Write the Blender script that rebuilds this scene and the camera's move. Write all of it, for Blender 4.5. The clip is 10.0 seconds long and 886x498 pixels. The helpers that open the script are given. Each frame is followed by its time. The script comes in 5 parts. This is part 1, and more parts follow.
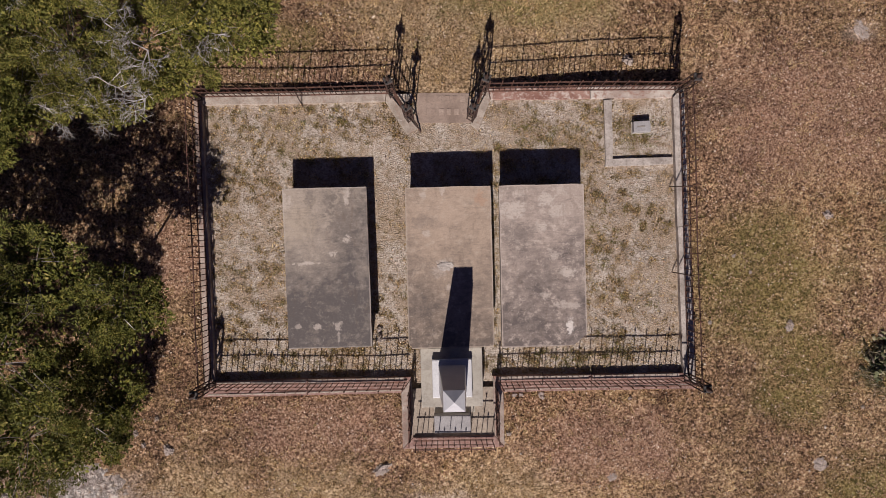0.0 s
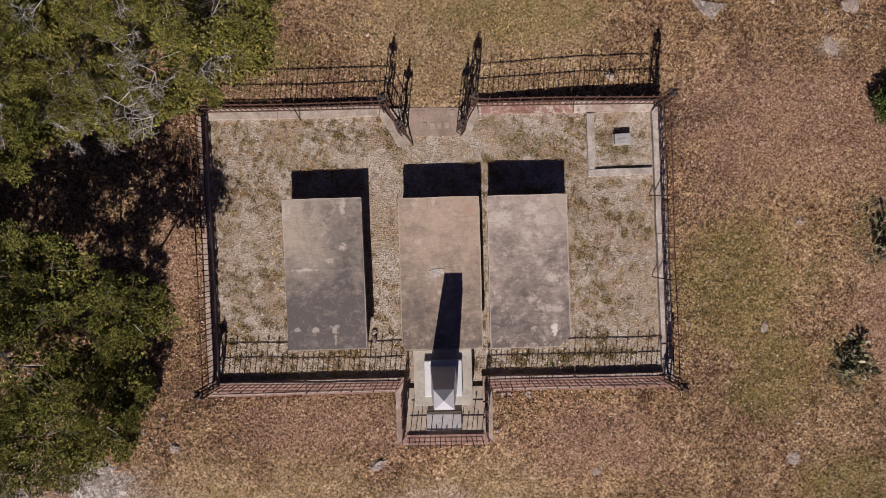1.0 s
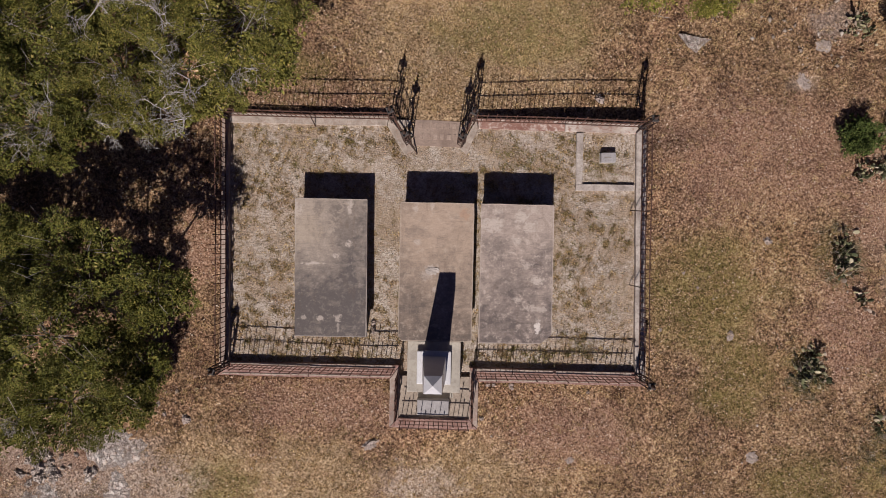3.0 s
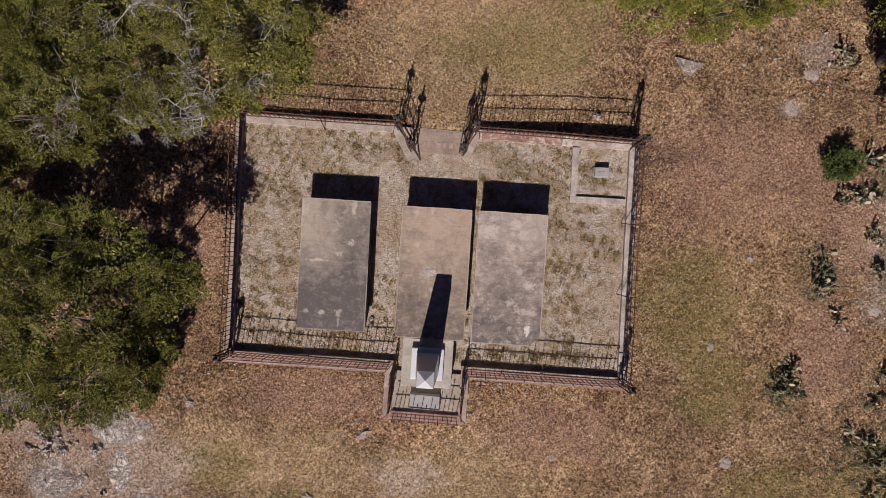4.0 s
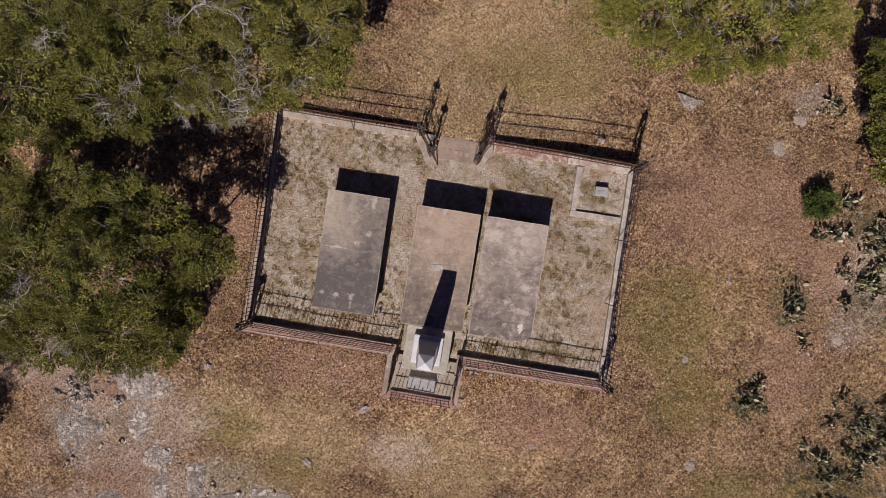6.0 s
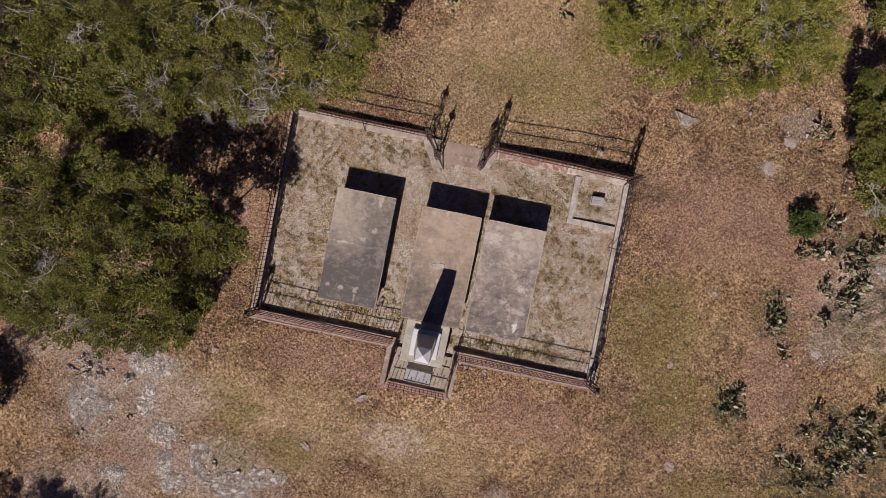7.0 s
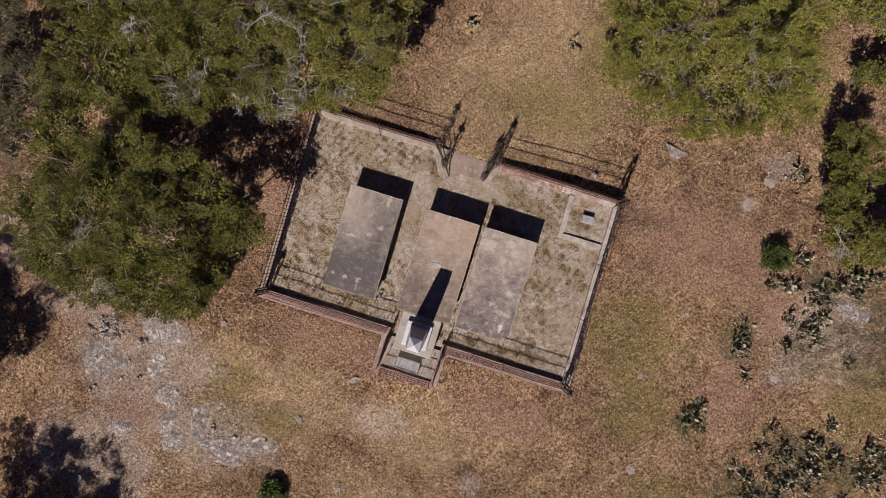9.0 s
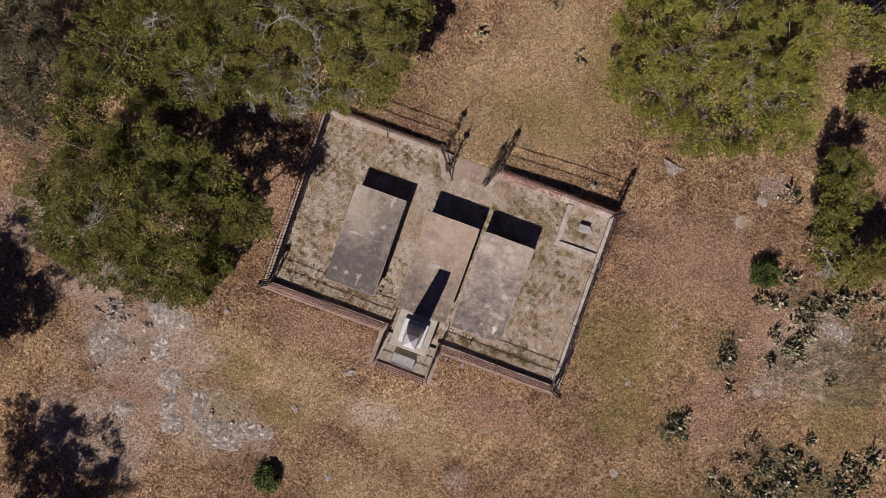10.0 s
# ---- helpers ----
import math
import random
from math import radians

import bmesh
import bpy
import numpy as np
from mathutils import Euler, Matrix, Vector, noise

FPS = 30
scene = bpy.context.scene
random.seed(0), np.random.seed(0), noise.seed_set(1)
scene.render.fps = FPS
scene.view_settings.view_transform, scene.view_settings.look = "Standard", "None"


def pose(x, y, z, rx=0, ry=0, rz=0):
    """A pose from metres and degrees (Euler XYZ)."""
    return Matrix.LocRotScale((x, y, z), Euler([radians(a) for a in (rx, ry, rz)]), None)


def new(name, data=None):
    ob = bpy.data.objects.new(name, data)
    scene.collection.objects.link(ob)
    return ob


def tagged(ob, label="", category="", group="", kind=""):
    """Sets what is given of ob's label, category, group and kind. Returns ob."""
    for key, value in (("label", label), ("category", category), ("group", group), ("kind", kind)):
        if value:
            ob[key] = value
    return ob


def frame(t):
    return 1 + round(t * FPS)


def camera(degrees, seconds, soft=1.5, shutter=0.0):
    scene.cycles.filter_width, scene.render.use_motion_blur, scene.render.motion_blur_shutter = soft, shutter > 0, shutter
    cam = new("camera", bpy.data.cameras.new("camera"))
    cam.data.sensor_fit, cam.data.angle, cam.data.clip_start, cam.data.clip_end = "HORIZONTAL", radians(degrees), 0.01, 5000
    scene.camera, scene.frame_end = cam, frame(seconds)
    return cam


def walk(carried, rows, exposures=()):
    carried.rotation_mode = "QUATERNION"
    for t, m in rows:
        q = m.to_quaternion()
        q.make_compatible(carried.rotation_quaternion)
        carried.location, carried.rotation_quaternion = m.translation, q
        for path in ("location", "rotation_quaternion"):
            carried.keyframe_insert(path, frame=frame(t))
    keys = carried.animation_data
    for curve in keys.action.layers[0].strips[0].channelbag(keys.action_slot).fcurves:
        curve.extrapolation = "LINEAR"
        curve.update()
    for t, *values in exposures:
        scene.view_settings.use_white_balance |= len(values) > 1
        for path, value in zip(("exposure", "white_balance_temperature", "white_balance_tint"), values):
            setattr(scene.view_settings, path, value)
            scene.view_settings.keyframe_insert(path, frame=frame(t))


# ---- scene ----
# The camera hangs over the plot, looks straight down, climbs and turns slowly.
cam = camera(69.0, 10.0, 0.6)
ROWS = [
    (0.0, -0.328, -0.105, 13.042, -0.14, -0.09, -1.42),
    (0.5, -0.243, -0.033, 13.386, -0.10, -0.12, -1.61),
    (1.0, -0.159, 0.018, 13.736, -0.08, -0.15, -1.68),
    (1.5, -0.135, 0.032, 14.033, -0.08, -0.10, -1.45),
    (2.0, -0.140, 0.026, 14.324, -0.05, -0.02, -0.91),
    (2.5, -0.093, 0.009, 14.668, -0.03, 0.03, 0.00),
    (4.0, 0.002, 0.096, 15.803, -0.00, 0.01, 3.75),
    (4.5, -0.018, 0.098, 16.191, 0.01, 0.02, 5.06),
    (5.0, -0.075, 0.070, 16.540, 0.02, 0.05, 6.47),
    (5.5, -0.133, 0.037, 16.924, 0.04, 0.07, 7.73),
    (7.0, -0.208, -0.006, 18.201, 0.07, 0.09, 11.77),
    (7.5, -0.200, 0.001, 18.610, 0.08, 0.09, 13.11),
    (8.0, -0.199, 0.004, 19.015, 0.07, 0.10, 14.50),
    (8.5, -0.190, 0.019, 19.398, 0.07, 0.07, 15.77),
    (9.0, -0.185, 0.038, 19.761, 0.08, 0.06, 17.13),
    (9.5, -0.187, 0.058, 20.092, 0.10, 0.05, 18.59),
    (10.0, -0.193, 0.075, 20.381, 0.10, 0.05, 19.95),
]
walk(cam, [(t, pose(x, y, z, rx, ry, rz)) for t, x, y, z, rx, ry, rz in ROWS])

# ---- light ----
SUN = Vector((-0.143, -1.081, 1.0)).normalized()
elevation = math.asin(SUN.z)
azimuth = math.atan2(SUN.x, SUN.y)
world = bpy.data.worlds.new("sky")
scene.world = world
world.use_nodes = True
sky = world.node_tree.nodes.new("ShaderNodeTexSky")
sky.sky_type, sky.sun_disc = "NISHITA", False
sky.sun_elevation, sky.sun_rotation = elevation, azimuth
sky.ozone_density, sky.dust_density = 5.0, 0.6
backing = world.node_tree.nodes["Background"]
backing.inputs["Strength"].default_value = 0.022
cool = world.node_tree.nodes.new("ShaderNodeMix")
cool.data_type, cool.blend_type = "RGBA", "MULTIPLY"
cool.inputs[0].default_value, cool.inputs[7].default_value = 1.0, (1.0, 0.72, 1.06, 1)
world.node_tree.links.new(sky.outputs[0], cool.inputs[6])
world.node_tree.links.new(cool.outputs[2], backing.inputs["Color"])
lamp = bpy.data.lights.new("sun", "SUN")
lamp.energy, lamp.angle, lamp.color = 4.9, radians(0.5), (1.0, 0.905, 0.87)
sun = new("sun", lamp)
sun.rotation_euler = (-SUN).to_track_quat("-Z", "Y").to_euler()
sun.location = (0, 0, 40)
scene.view_settings.exposure = 0.0


# ---- materials ----
def shader(name, rough=0.9, metal=0.0, specular=0.3):
    m = bpy.data.materials.new(name)
    m.use_nodes = True
    b = m.node_tree.nodes["Principled BSDF"]
    b.inputs["Roughness"].default_value, b.inputs["Metallic"].default_value = rough, metal
    b.inputs["Specular IOR Level"].default_value = specular
    return m, m.node_tree.nodes, m.node_tree.links, b


def place(nodes, links, stretch=(1, 1, 1), shift=(0, 0, 0)):
    c, m = nodes.new("ShaderNodeTexCoord"), nodes.new("ShaderNodeMapping")
    m.inputs["Scale"].default_value, m.inputs["Location"].default_value = stretch, shift
    links.new(c.outputs["Object"], m.inputs["Vector"])
    return m.outputs[0]


def clouds(nodes, links, where, scale, detail=4.0, rough=0.6, warp=0.0):
    n = nodes.new("ShaderNodeTexNoise")
    n.inputs["Scale"].default_value, n.inputs["Detail"].default_value = scale, detail
    n.inputs["Roughness"].default_value, n.inputs["Distortion"].default_value = rough, warp
    links.new(where, n.inputs["Vector"])
    return n.outputs["Fac"]


def ramp(nodes, links, fac, stops):
    r = nodes.new("ShaderNodeValToRGB")
    e = r.color_ramp.elements
    while len(e) < len(stops):
        e.new(0.5)
    for el, (at, c) in zip(e, stops):
        el.position, el.color = at, (*c, 1)
    links.new(fac, r.inputs["Fac"])
    return r.outputs["Color"]


def grey(nodes, links, fac, lo, hi):
    r = nodes.new("ShaderNodeMapRange")
    r.inputs["From Min"].default_value, r.inputs["From Max"].default_value = lo, hi
    links.new(fac, r.inputs["Value"])
    return r.outputs["Result"]


def mix(nodes, links, fac, a, b, kind="MIX"):
    m = nodes.new("ShaderNodeMix")
    m.data_type, m.blend_type = "RGBA", kind
    for value, socket in ((fac, m.inputs[0]), (a, m.inputs[6]), (b, m.inputs[7])):
        if isinstance(value, (int, float)):
            socket.default_value = value
        elif isinstance(value, tuple):
            socket.default_value = (*value, 1)
        else:
            links.new(value, socket)
    return m.outputs[2]


def times(nodes, links, a, b, kind="MULTIPLY"):
    m = nodes.new("ShaderNodeMath")
    m.operation = kind
    for value, socket in ((a, m.inputs[0]), (b, m.inputs[1])):
        if isinstance(value, (int, float)):
            socket.default_value = value
        else:
            links.new(value, socket)
    return m.outputs[0]


def relief(nodes, links, b, height, strength, distance):
    n = nodes.new("ShaderNodeBump")
    n.inputs["Strength"].default_value, n.inputs["Distance"].default_value = strength, distance
    links.new(height, n.inputs["Height"])
    links.new(n.outputs[0], b.inputs["Normal"])


def stone(name, dark, light, stain, amount=0.5, scale=1.3, rough=0.9, grain=60.0, shift=(0, 0, 0), stretch=(1, 1, 1), bump=0.35, fleck=None, speck=0.35):
    """Weathered stone or concrete: broad clouds, a stain with its own edges, fine grain and light flecks."""
    m, n, l, b = shader(name, rough)
    p = place(n, l, stretch, shift)
    broad = clouds(n, l, p, scale, 5, 0.6, 0.6)
    fine = clouds(n, l, p, grain, 3, 0.7)
    mid = clouds(n, l, p, scale * 6, 5, 0.65, 0.4)
    c = ramp(n, l, broad, [(0.32, dark), (0.68, light)])
    c = mix(n, l, times(n, l, grey(n, l, mid, 0.5, 0.62), amount), c, stain)
    c = mix(n, l, speck, c, ramp(n, l, fine, [(0.3, (0.25, 0.25, 0.25)), (0.7, (0.8, 0.8, 0.8))]), "OVERLAY")
    if fleck:
        spots = clouds(n, l, p, scale * 3.2, 6, 0.7, 1.2)
        c = mix(n, l, times(n, l, grey(n, l, spots, 0.6, 0.68), 0.55), c, fleck)
    l.new(c, b.inputs["Base Color"])
    relief(n, l, b, times(n, l, times(n, l, fine, 0.4), mid, "ADD"), bump, 0.012)
    return m


def islands(name, stops, rough=0.8, spread=0.0, specular=0.2, through_light=0.0):
    """One colour for each loose piece of a joined mesh."""
    m, n, l, b = shader(name, rough, 0, specular)
    g = n.new("ShaderNodeNewGeometry")
    c = ramp(n, l, g.outputs["Random Per Island"], stops)
    if spread:
        p = place(n, l)
        broad = clouds(n, l, p, spread, 4, 0.6)
        c = mix(n, l, 0.6, c, ramp(n, l, broad, [(0.35, (0.28, 0.28, 0.3)), (0.65, (0.72, 0.7, 0.62))]), "OVERLAY")
    l.new(c, b.inputs["Base Color"])
    if through_light:
        t = n.new("ShaderNodeBsdfTranslucent")
        l.new(c, t.inputs["Color"])
        s = n.new("ShaderNodeMixShader")
        s.inputs[0].default_value = through_light
        l.new(b.outputs[0], s.inputs[1])
        l.new(t.outputs[0], s.inputs[2])
        l.new(s.outputs[0], n["Material Output"].inputs["Surface"])
    return m


def ground_material():
    """Dry grass and leaf litter; the mesh's zones give green grass, red litter and pale stony earth."""
    m, n, l, b = shader("dry_turf", 0.95, 0, 0.1)
    p = place(n, l)
    broad, mid = clouds(n, l, p, 0.45, 5, 0.62, 0.6), clouds(n, l, p, 3.1, 6, 0.72, 0.4)
    fine, tiny = clouds(n, l, p, 19, 6, 0.78, 0.3), clouds(n, l, p, 60, 4, 0.75)
    v = n.new("ShaderNodeTexVoronoi")
    v.inputs["Scale"].default_value = 34
    l.new(p, v.inputs["Vector"])
    bits = n.new("ShaderNodeSeparateColor")
    l.new(v.outputs["Color"], bits.inputs[0])
    grain = times(n, l, times(n, l, fine, 0.62), times(n, l, times(n, l, tiny, 0.26), times(n, l, bits.outputs[0], 0.12), "ADD"), "ADD")
    # Grain of grass and litter; its dark stops also paint shade between tufts.
    c = ramp(n, l, grain, [(0.4, (0.04, 0.023, 0.016)), (0.45, (0.15, 0.087, 0.055)), (0.51, (0.31, 0.19, 0.12)), (0.57, (0.5, 0.345, 0.225)), (0.64, (0.72, 0.57, 0.4))])
    straw = ramp(n, l, grain, [(0.4, (0.06, 0.037, 0.02)), (0.49, (0.29, 0.19, 0.108)), (0.6, (0.64, 0.48, 0.31))])
    c = mix(n, l, times(n, l, grey(n, l, broad, 0.4, 0.56), 0.8), c, straw)
    wide = clouds(n, l, p, 0.21, 6, 0.65, 0.8)
    c = mix(n, l, 0.75, c, ramp(n, l, wide, [(0.35, (0.3, 0.285, 0.28)), (0.5, (0.47, 0.47, 0.47)), (0.65, (0.64, 0.62, 0.58))]), "OVERLAY")
    patch = clouds(n, l, p, 1.15, 6, 0.7, 0.7)
    c = mix(n, l, 0.95, c, ramp(n, l, patch, [(0.36, (0.3, 0.285, 0.275)), (0.5, (0.49, 0.49, 0.49)), (0.64, (0.66, 0.65, 0.63))]), "OVERLAY")
    c = mix(n, l, 0.75, c, ramp(n, l, mid, [(0.3, (0.22, 0.21, 0.21)), (0.7, (0.78, 0.77, 0.75))]), "OVERLAY")
    clump = clouds(n, l, p, 9.5, 3, 0.6, 0.3)
    c = mix(n, l, 0.95, c, ramp(n, l, clump, [(0.34, (0.24, 0.23, 0.22)), (0.66, (0.76, 0.755, 0.74))]), "OVERLAY")
    zone = n.new("ShaderNodeVertexColor")
    zone.layer_name = "zones"
    split = n.new("ShaderNodeSeparateColor")
    l.new(zone.outputs[0], split.inputs[0])
    ragged = times(n, l, grey(n, l, mid, 0.4, 0.62), grey(n, l, grain, 0.42, 0.56))
    bleached = ramp(n, l, grain, [(0.39, (0.15, 0.098, 0.05)), (0.48, (0.48, 0.34, 0.19)), (0.6, (0.84, 0.67, 0.44))])
    c = mix(n, l, times(n, l, times(n, l, zone.outputs["Alpha"], 0.9), times(n, l, times(n, l, ragged, 0.5), 0.5, "ADD")), c, bleached)
    green = ramp(n, l, grain, [(0.37, (0.06, 0.055, 0.014)), (0.48, (0.21, 0.185, 0.05)), (0.62, (0.44, 0.36, 0.14))])
    red = ramp(n, l, grain, [(0.38, (0.11, 0.053, 0.036)), (0.48, (0.36, 0.195, 0.13)), (0.62, (0.7, 0.48, 0.35))])
    pale = ramp(n, l, grain, [(0.37, (0.17, 0.125, 0.1)), (0.48, (0.47, 0.375, 0.31)), (0.62, (0.78, 0.69, 0.61))])
    for channel, tone, most in (("Red", green, 0.9), ("Green", red, 0.95), ("Blue", pale, 0.8)):
        much = times(n, l, times(n, l, split.outputs[channel], most), times(n, l, times(n, l, ragged, 0.55), 0.45, "ADD"))
        c = mix(n, l, much, c, tone)
    c = mix(n, l, 1.0, c, (0.95, 0.955, 0.955), "MULTIPLY")
    l.new(c, b.inputs["Base Color"])
    relief(n, l, b, times(n, l, grain, times(n, l, mid, 0.5), "ADD"), 0.9, 0.07)
    return m


def gravel_material():
    m, n, l, b = shader("gravel", 0.95, 0, 0.15)
    p = place(n, l)
    v = n.new("ShaderNodeTexVoronoi")
    v.inputs["Scale"].default_value = 42
    l.new(p, v.inputs["Vector"])
    broad, mid = clouds(n, l, p, 1.3, 6, 0.7, 0.6), clouds(n, l, p, 7, 5, 0.75)
    fine = clouds(n, l, p, 45, 3, 0.7)
    bits = n.new("ShaderNodeSeparateColor")
    l.new(v.outputs["Color"], bits.inputs[0])
    c = ramp(n, l, bits.outputs[0], [(0.1, (0.32, 0.26, 0.21)), (0.5, (0.47, 0.4, 0.33)), (0.9, (0.57, 0.5, 0.43))])
    turf = ramp(n, l, fine, [(0.36, (0.13, 0.082, 0.045)), (0.5, (0.305, 0.21, 0.125)), (0.64, (0.53, 0.4, 0.27))])
    c = mix(n, l, times(n, l, grey(n, l, broad, 0.44, 0.56), 0.6), c, turf)
    c = mix(n, l, times(n, l, grey(n, l, mid, 0.53, 0.6), 0.6), c, (0.17, 0.125, 0.06))
    l.new(c, b.inputs["Base Color"])
    relief(n, l, b, times(n, l, v.outputs["Distance"], fine, "ADD"), 0.7, 0.02)
    return m


def rust_iron(name, dark, rust):
    m, n, l, b = shader(name, 0.7, 0.35, 0.4)
    p = place(n, l)
    a, f = clouds(n, l, p, 5, 5, 0.7), clouds(n, l, p, 90, 3, 0.7)
    c = ramp(n, l, a, [(0.35, dark), (0.62, rust)])
    c = mix(n, l, 0.4, c, ramp(n, l, f, [(0.3, (0.25, 0.25, 0.25)), (0.7, (0.75, 0.75, 0.75))]), "OVERLAY")
    l.new(c, b.inputs["Base Color"])
    relief(n, l, b, f, 0.4, 0.003)
    return m


def slab_material(name, dark, light, rim, spots, heart, shift, rect):
    """The lid of a tomb: light round its heart, darker away from it, mottled, with pale lichen spots."""
    m, n, l, b = shader(name, 0.85, 0, 0.3)
    p = place(n, l, (1, 1, 1), shift)
    q = place(n, l, (1.0, 3.0, 1.0), shift)
    broad, streak = clouds(n, l, p, 1.5, 7, 0.66, 0.9), clouds(n, l, q, 3.0, 7, 0.72, 0.6)
    fine, mid = clouds(n, l, p, 70, 3, 0.75), clouds(n, l, p, 7.5, 7, 0.75, 0.15)
    far = n.new("ShaderNodeVectorMath")
    far.operation = "DISTANCE"
    far.inputs[1].default_value = heart[:3]
    l.new(place(n, l), far.inputs[0])
    near = grey(n, l, far.outputs["Value"], heart[3], 0.2)
    soft, run, spot = grey(n, l, broad, 0.32, 0.68), grey(n, l, streak, 0.34, 0.66), grey(n, l, mid, 0.34, 0.66)
    mottle = times(n, l, times(n, l, soft, 0.3), times(n, l, times(n, l, run, 0.2), times(n, l, spot, 0.16), "ADD"), "ADD")
    tone = times(n, l, mottle, times(n, l, near, heart[4]), "ADD")
    c = ramp(n, l, tone, [(0.36, dark), (0.4 + heart[4] * 0.75, light)])
    c = mix(n, l, times(n, l, grey(n, l, mid, 0.54, 0.62), heart[5]), c, rim)
    c = mix(n, l, times(n, l, grey(n, l, streak, 0.55, 0.68), 0.5), c, dark)
    wob = clouds(n, l, p, 9, 6, 0.75)
    ragged = times(n, l, times(n, l, clouds(n, l, p, 8, 8, 0.8, 0.5), -0.5, "ADD"), 7.0)
    for x, y, rx, ry, much, tone in spots:
        d = n.new("ShaderNodeVectorMath")
        d.operation = "LENGTH"
        l.new(place(n, l, (1 / rx, 1 / ry, 0), (-x / rx, -y / ry, 0)), d.inputs[0])
        inside = grey(n, l, times(n, l, ragged, d.outputs["Value"], "ADD"), 1.15, 0.75)
        c = mix(n, l, times(n, l, inside, much), c, tone)
    fleck = clouds(n, l, p, 17, 4, 0.8, 0.4)
    c = mix(n, l, times(n, l, grey(n, l, fleck, 0.62, 0.65), 0.55 * heart[5] + 0.15), c, rim)
    stroke = clouds(n, l, place(n, l, (1.0, 4.5, 1.0), shift), 6.5, 7, 0.78, 0.5)
    c = mix(n, l, times(n, l, grey(n, l, stroke, 0.52, 0.62), 0.34), c, dark)
    dot = clouds(n, l, p, 34, 3, 0.6)
    c = mix(n, l, times(n, l, grey(n, l, dot, 0.66, 0.72), 0.5), c, rim)
    brown = clouds(n, l, place(n, l, (3.0, 0.9, 1.0), shift), 2.4, 5, 0.7, 0.4)
    c = mix(n, l, times(n, l, grey(n, l, brown, 0.56, 0.68), 0.3), c, (0.14, 0.1, 0.075))
    xyz = n.new("ShaderNodeSeparateXYZ")
    l.new(place(n, l), xyz.inputs[0])
    sides = []
    for k in (0, 1):
        middle, half = (rect[2 * k] + rect[2 * k + 1]) / 2, (rect[2 * k + 1] - rect[2 * k]) / 2
        off = times(n, l, times(n, l, xyz.outputs[k], -middle, "ADD"), 1.0)
        sides.append(times(n, l, times(n, l, off, 0.0, "ABSOLUTE"), -half, "ADD"))
    worn = times(n, l, times(n, l, sides[0], sides[1], "MAXIMUM"), times(n, l, wob, 0.03), "ADD")
    c = mix(n, l, times(n, l, grey(n, l, worn, -0.012, 0.004), 0.55), c, rim)
    c = mix(n, l, 0.4, c, ramp(n, l, fine, [(0.28, (0.24, 0.24, 0.24)), (0.72, (0.76, 0.76, 0.76))]), "OVERLAY")
    l.new(c, b.inputs["Base Color"])
    relief(n, l, b, times(n, l, mid, times(n, l, fine, 0.4), "ADD"), 0.35, 0.01)
    return m


def cactus_material():
    """Waxy pads: grey-green, some yellowed, a few dried brown."""
    m, n, l, b = shader("cactus_pad", 0.6, 0, 0.3)
    p = place(n, l)
    own = n.new("ShaderNodeObjectInfo")
    c = ramp(n, l, own.outputs["Random"], [(0.0, (0.06, 0.07, 0.035)), (0.35, (0.14, 0.145, 0.075)), (0.6, (0.3, 0.28, 0.165)), (0.74, (0.46, 0.4, 0.28)), (0.8, (0.2, 0.15, 0.115)), (1.0, (0.5, 0.42, 0.34))])
    c = mix(n, l, 0.5, c, ramp(n, l, clouds(n, l, p, 30, 4, 0.7), [(0.3, (0.3, 0.3, 0.3)), (0.7, (0.7, 0.7, 0.68))]), "OVERLAY")
    l.new(c, b.inputs["Base Color"])
    relief(n, l, b, clouds(n, l, p, 90, 2, 0.6), 0.3, 0.004)
    return m


def limestone_material():
    """Grey bedrock, split by fine cracks, with earth in its hollows."""
    m, n, l, b = shader("limestone", 0.92, 0, 0.2)
    p = place(n, l)
    broad, mid, fine = clouds(n, l, p, 1.6, 6, 0.65, 0.5), clouds(n, l, p, 9, 6, 0.72, 0.5), clouds(n, l, p, 55, 3, 0.7)
    c = ramp(n, l, broad, [(0.34, (0.43, 0.365, 0.32)), (0.66, (0.7, 0.62, 0.56))])
    c = mix(n, l, 0.85, c, ramp(n, l, mid, [(0.3, (0.22, 0.21, 0.2)), (0.7, (0.78, 0.78, 0.78))]), "OVERLAY")
    cracks = None
    for stretch, scale, wide in (((1.0, 2.6, 1.0), 2.4, 0.03), ((1.4, 1.0, 1.0), 6.0, 0.045)):
        ridge = times(n, l, times(n, l, clouds(n, l, place(n, l, stretch, (3, 7, 0)), scale, 6, 0.65, 0.8), -0.5, "ADD"), 0.0, "ABSOLUTE")
        line = grey(n, l, ridge, wide, 0.0)
        cracks = line if cracks is None else times(n, l, cracks, line, "MAXIMUM")
    c = mix(n, l, times(n, l, cracks, 0.55), c, (0.16, 0.125, 0.105))
    soil = clouds(n, l, p, 3.3, 6, 0.7, 0.4)
    c = mix(n, l, times(n, l, grey(n, l, soil, 0.58, 0.64), 0.6), c, (0.36, 0.26, 0.19))
    c = mix(n, l, 0.45, c, ramp(n, l, fine, [(0.3, (0.22, 0.22, 0.22)), (0.7, (0.8, 0.8, 0.8))]), "OVERLAY")
    l.new(c, b.inputs["Base Color"])
    relief(n, l, b, times(n, l, times(n, l, mid, 0.8), times(n, l, cracks, -0.5), "ADD"), 1.0, 0.05)
    return m


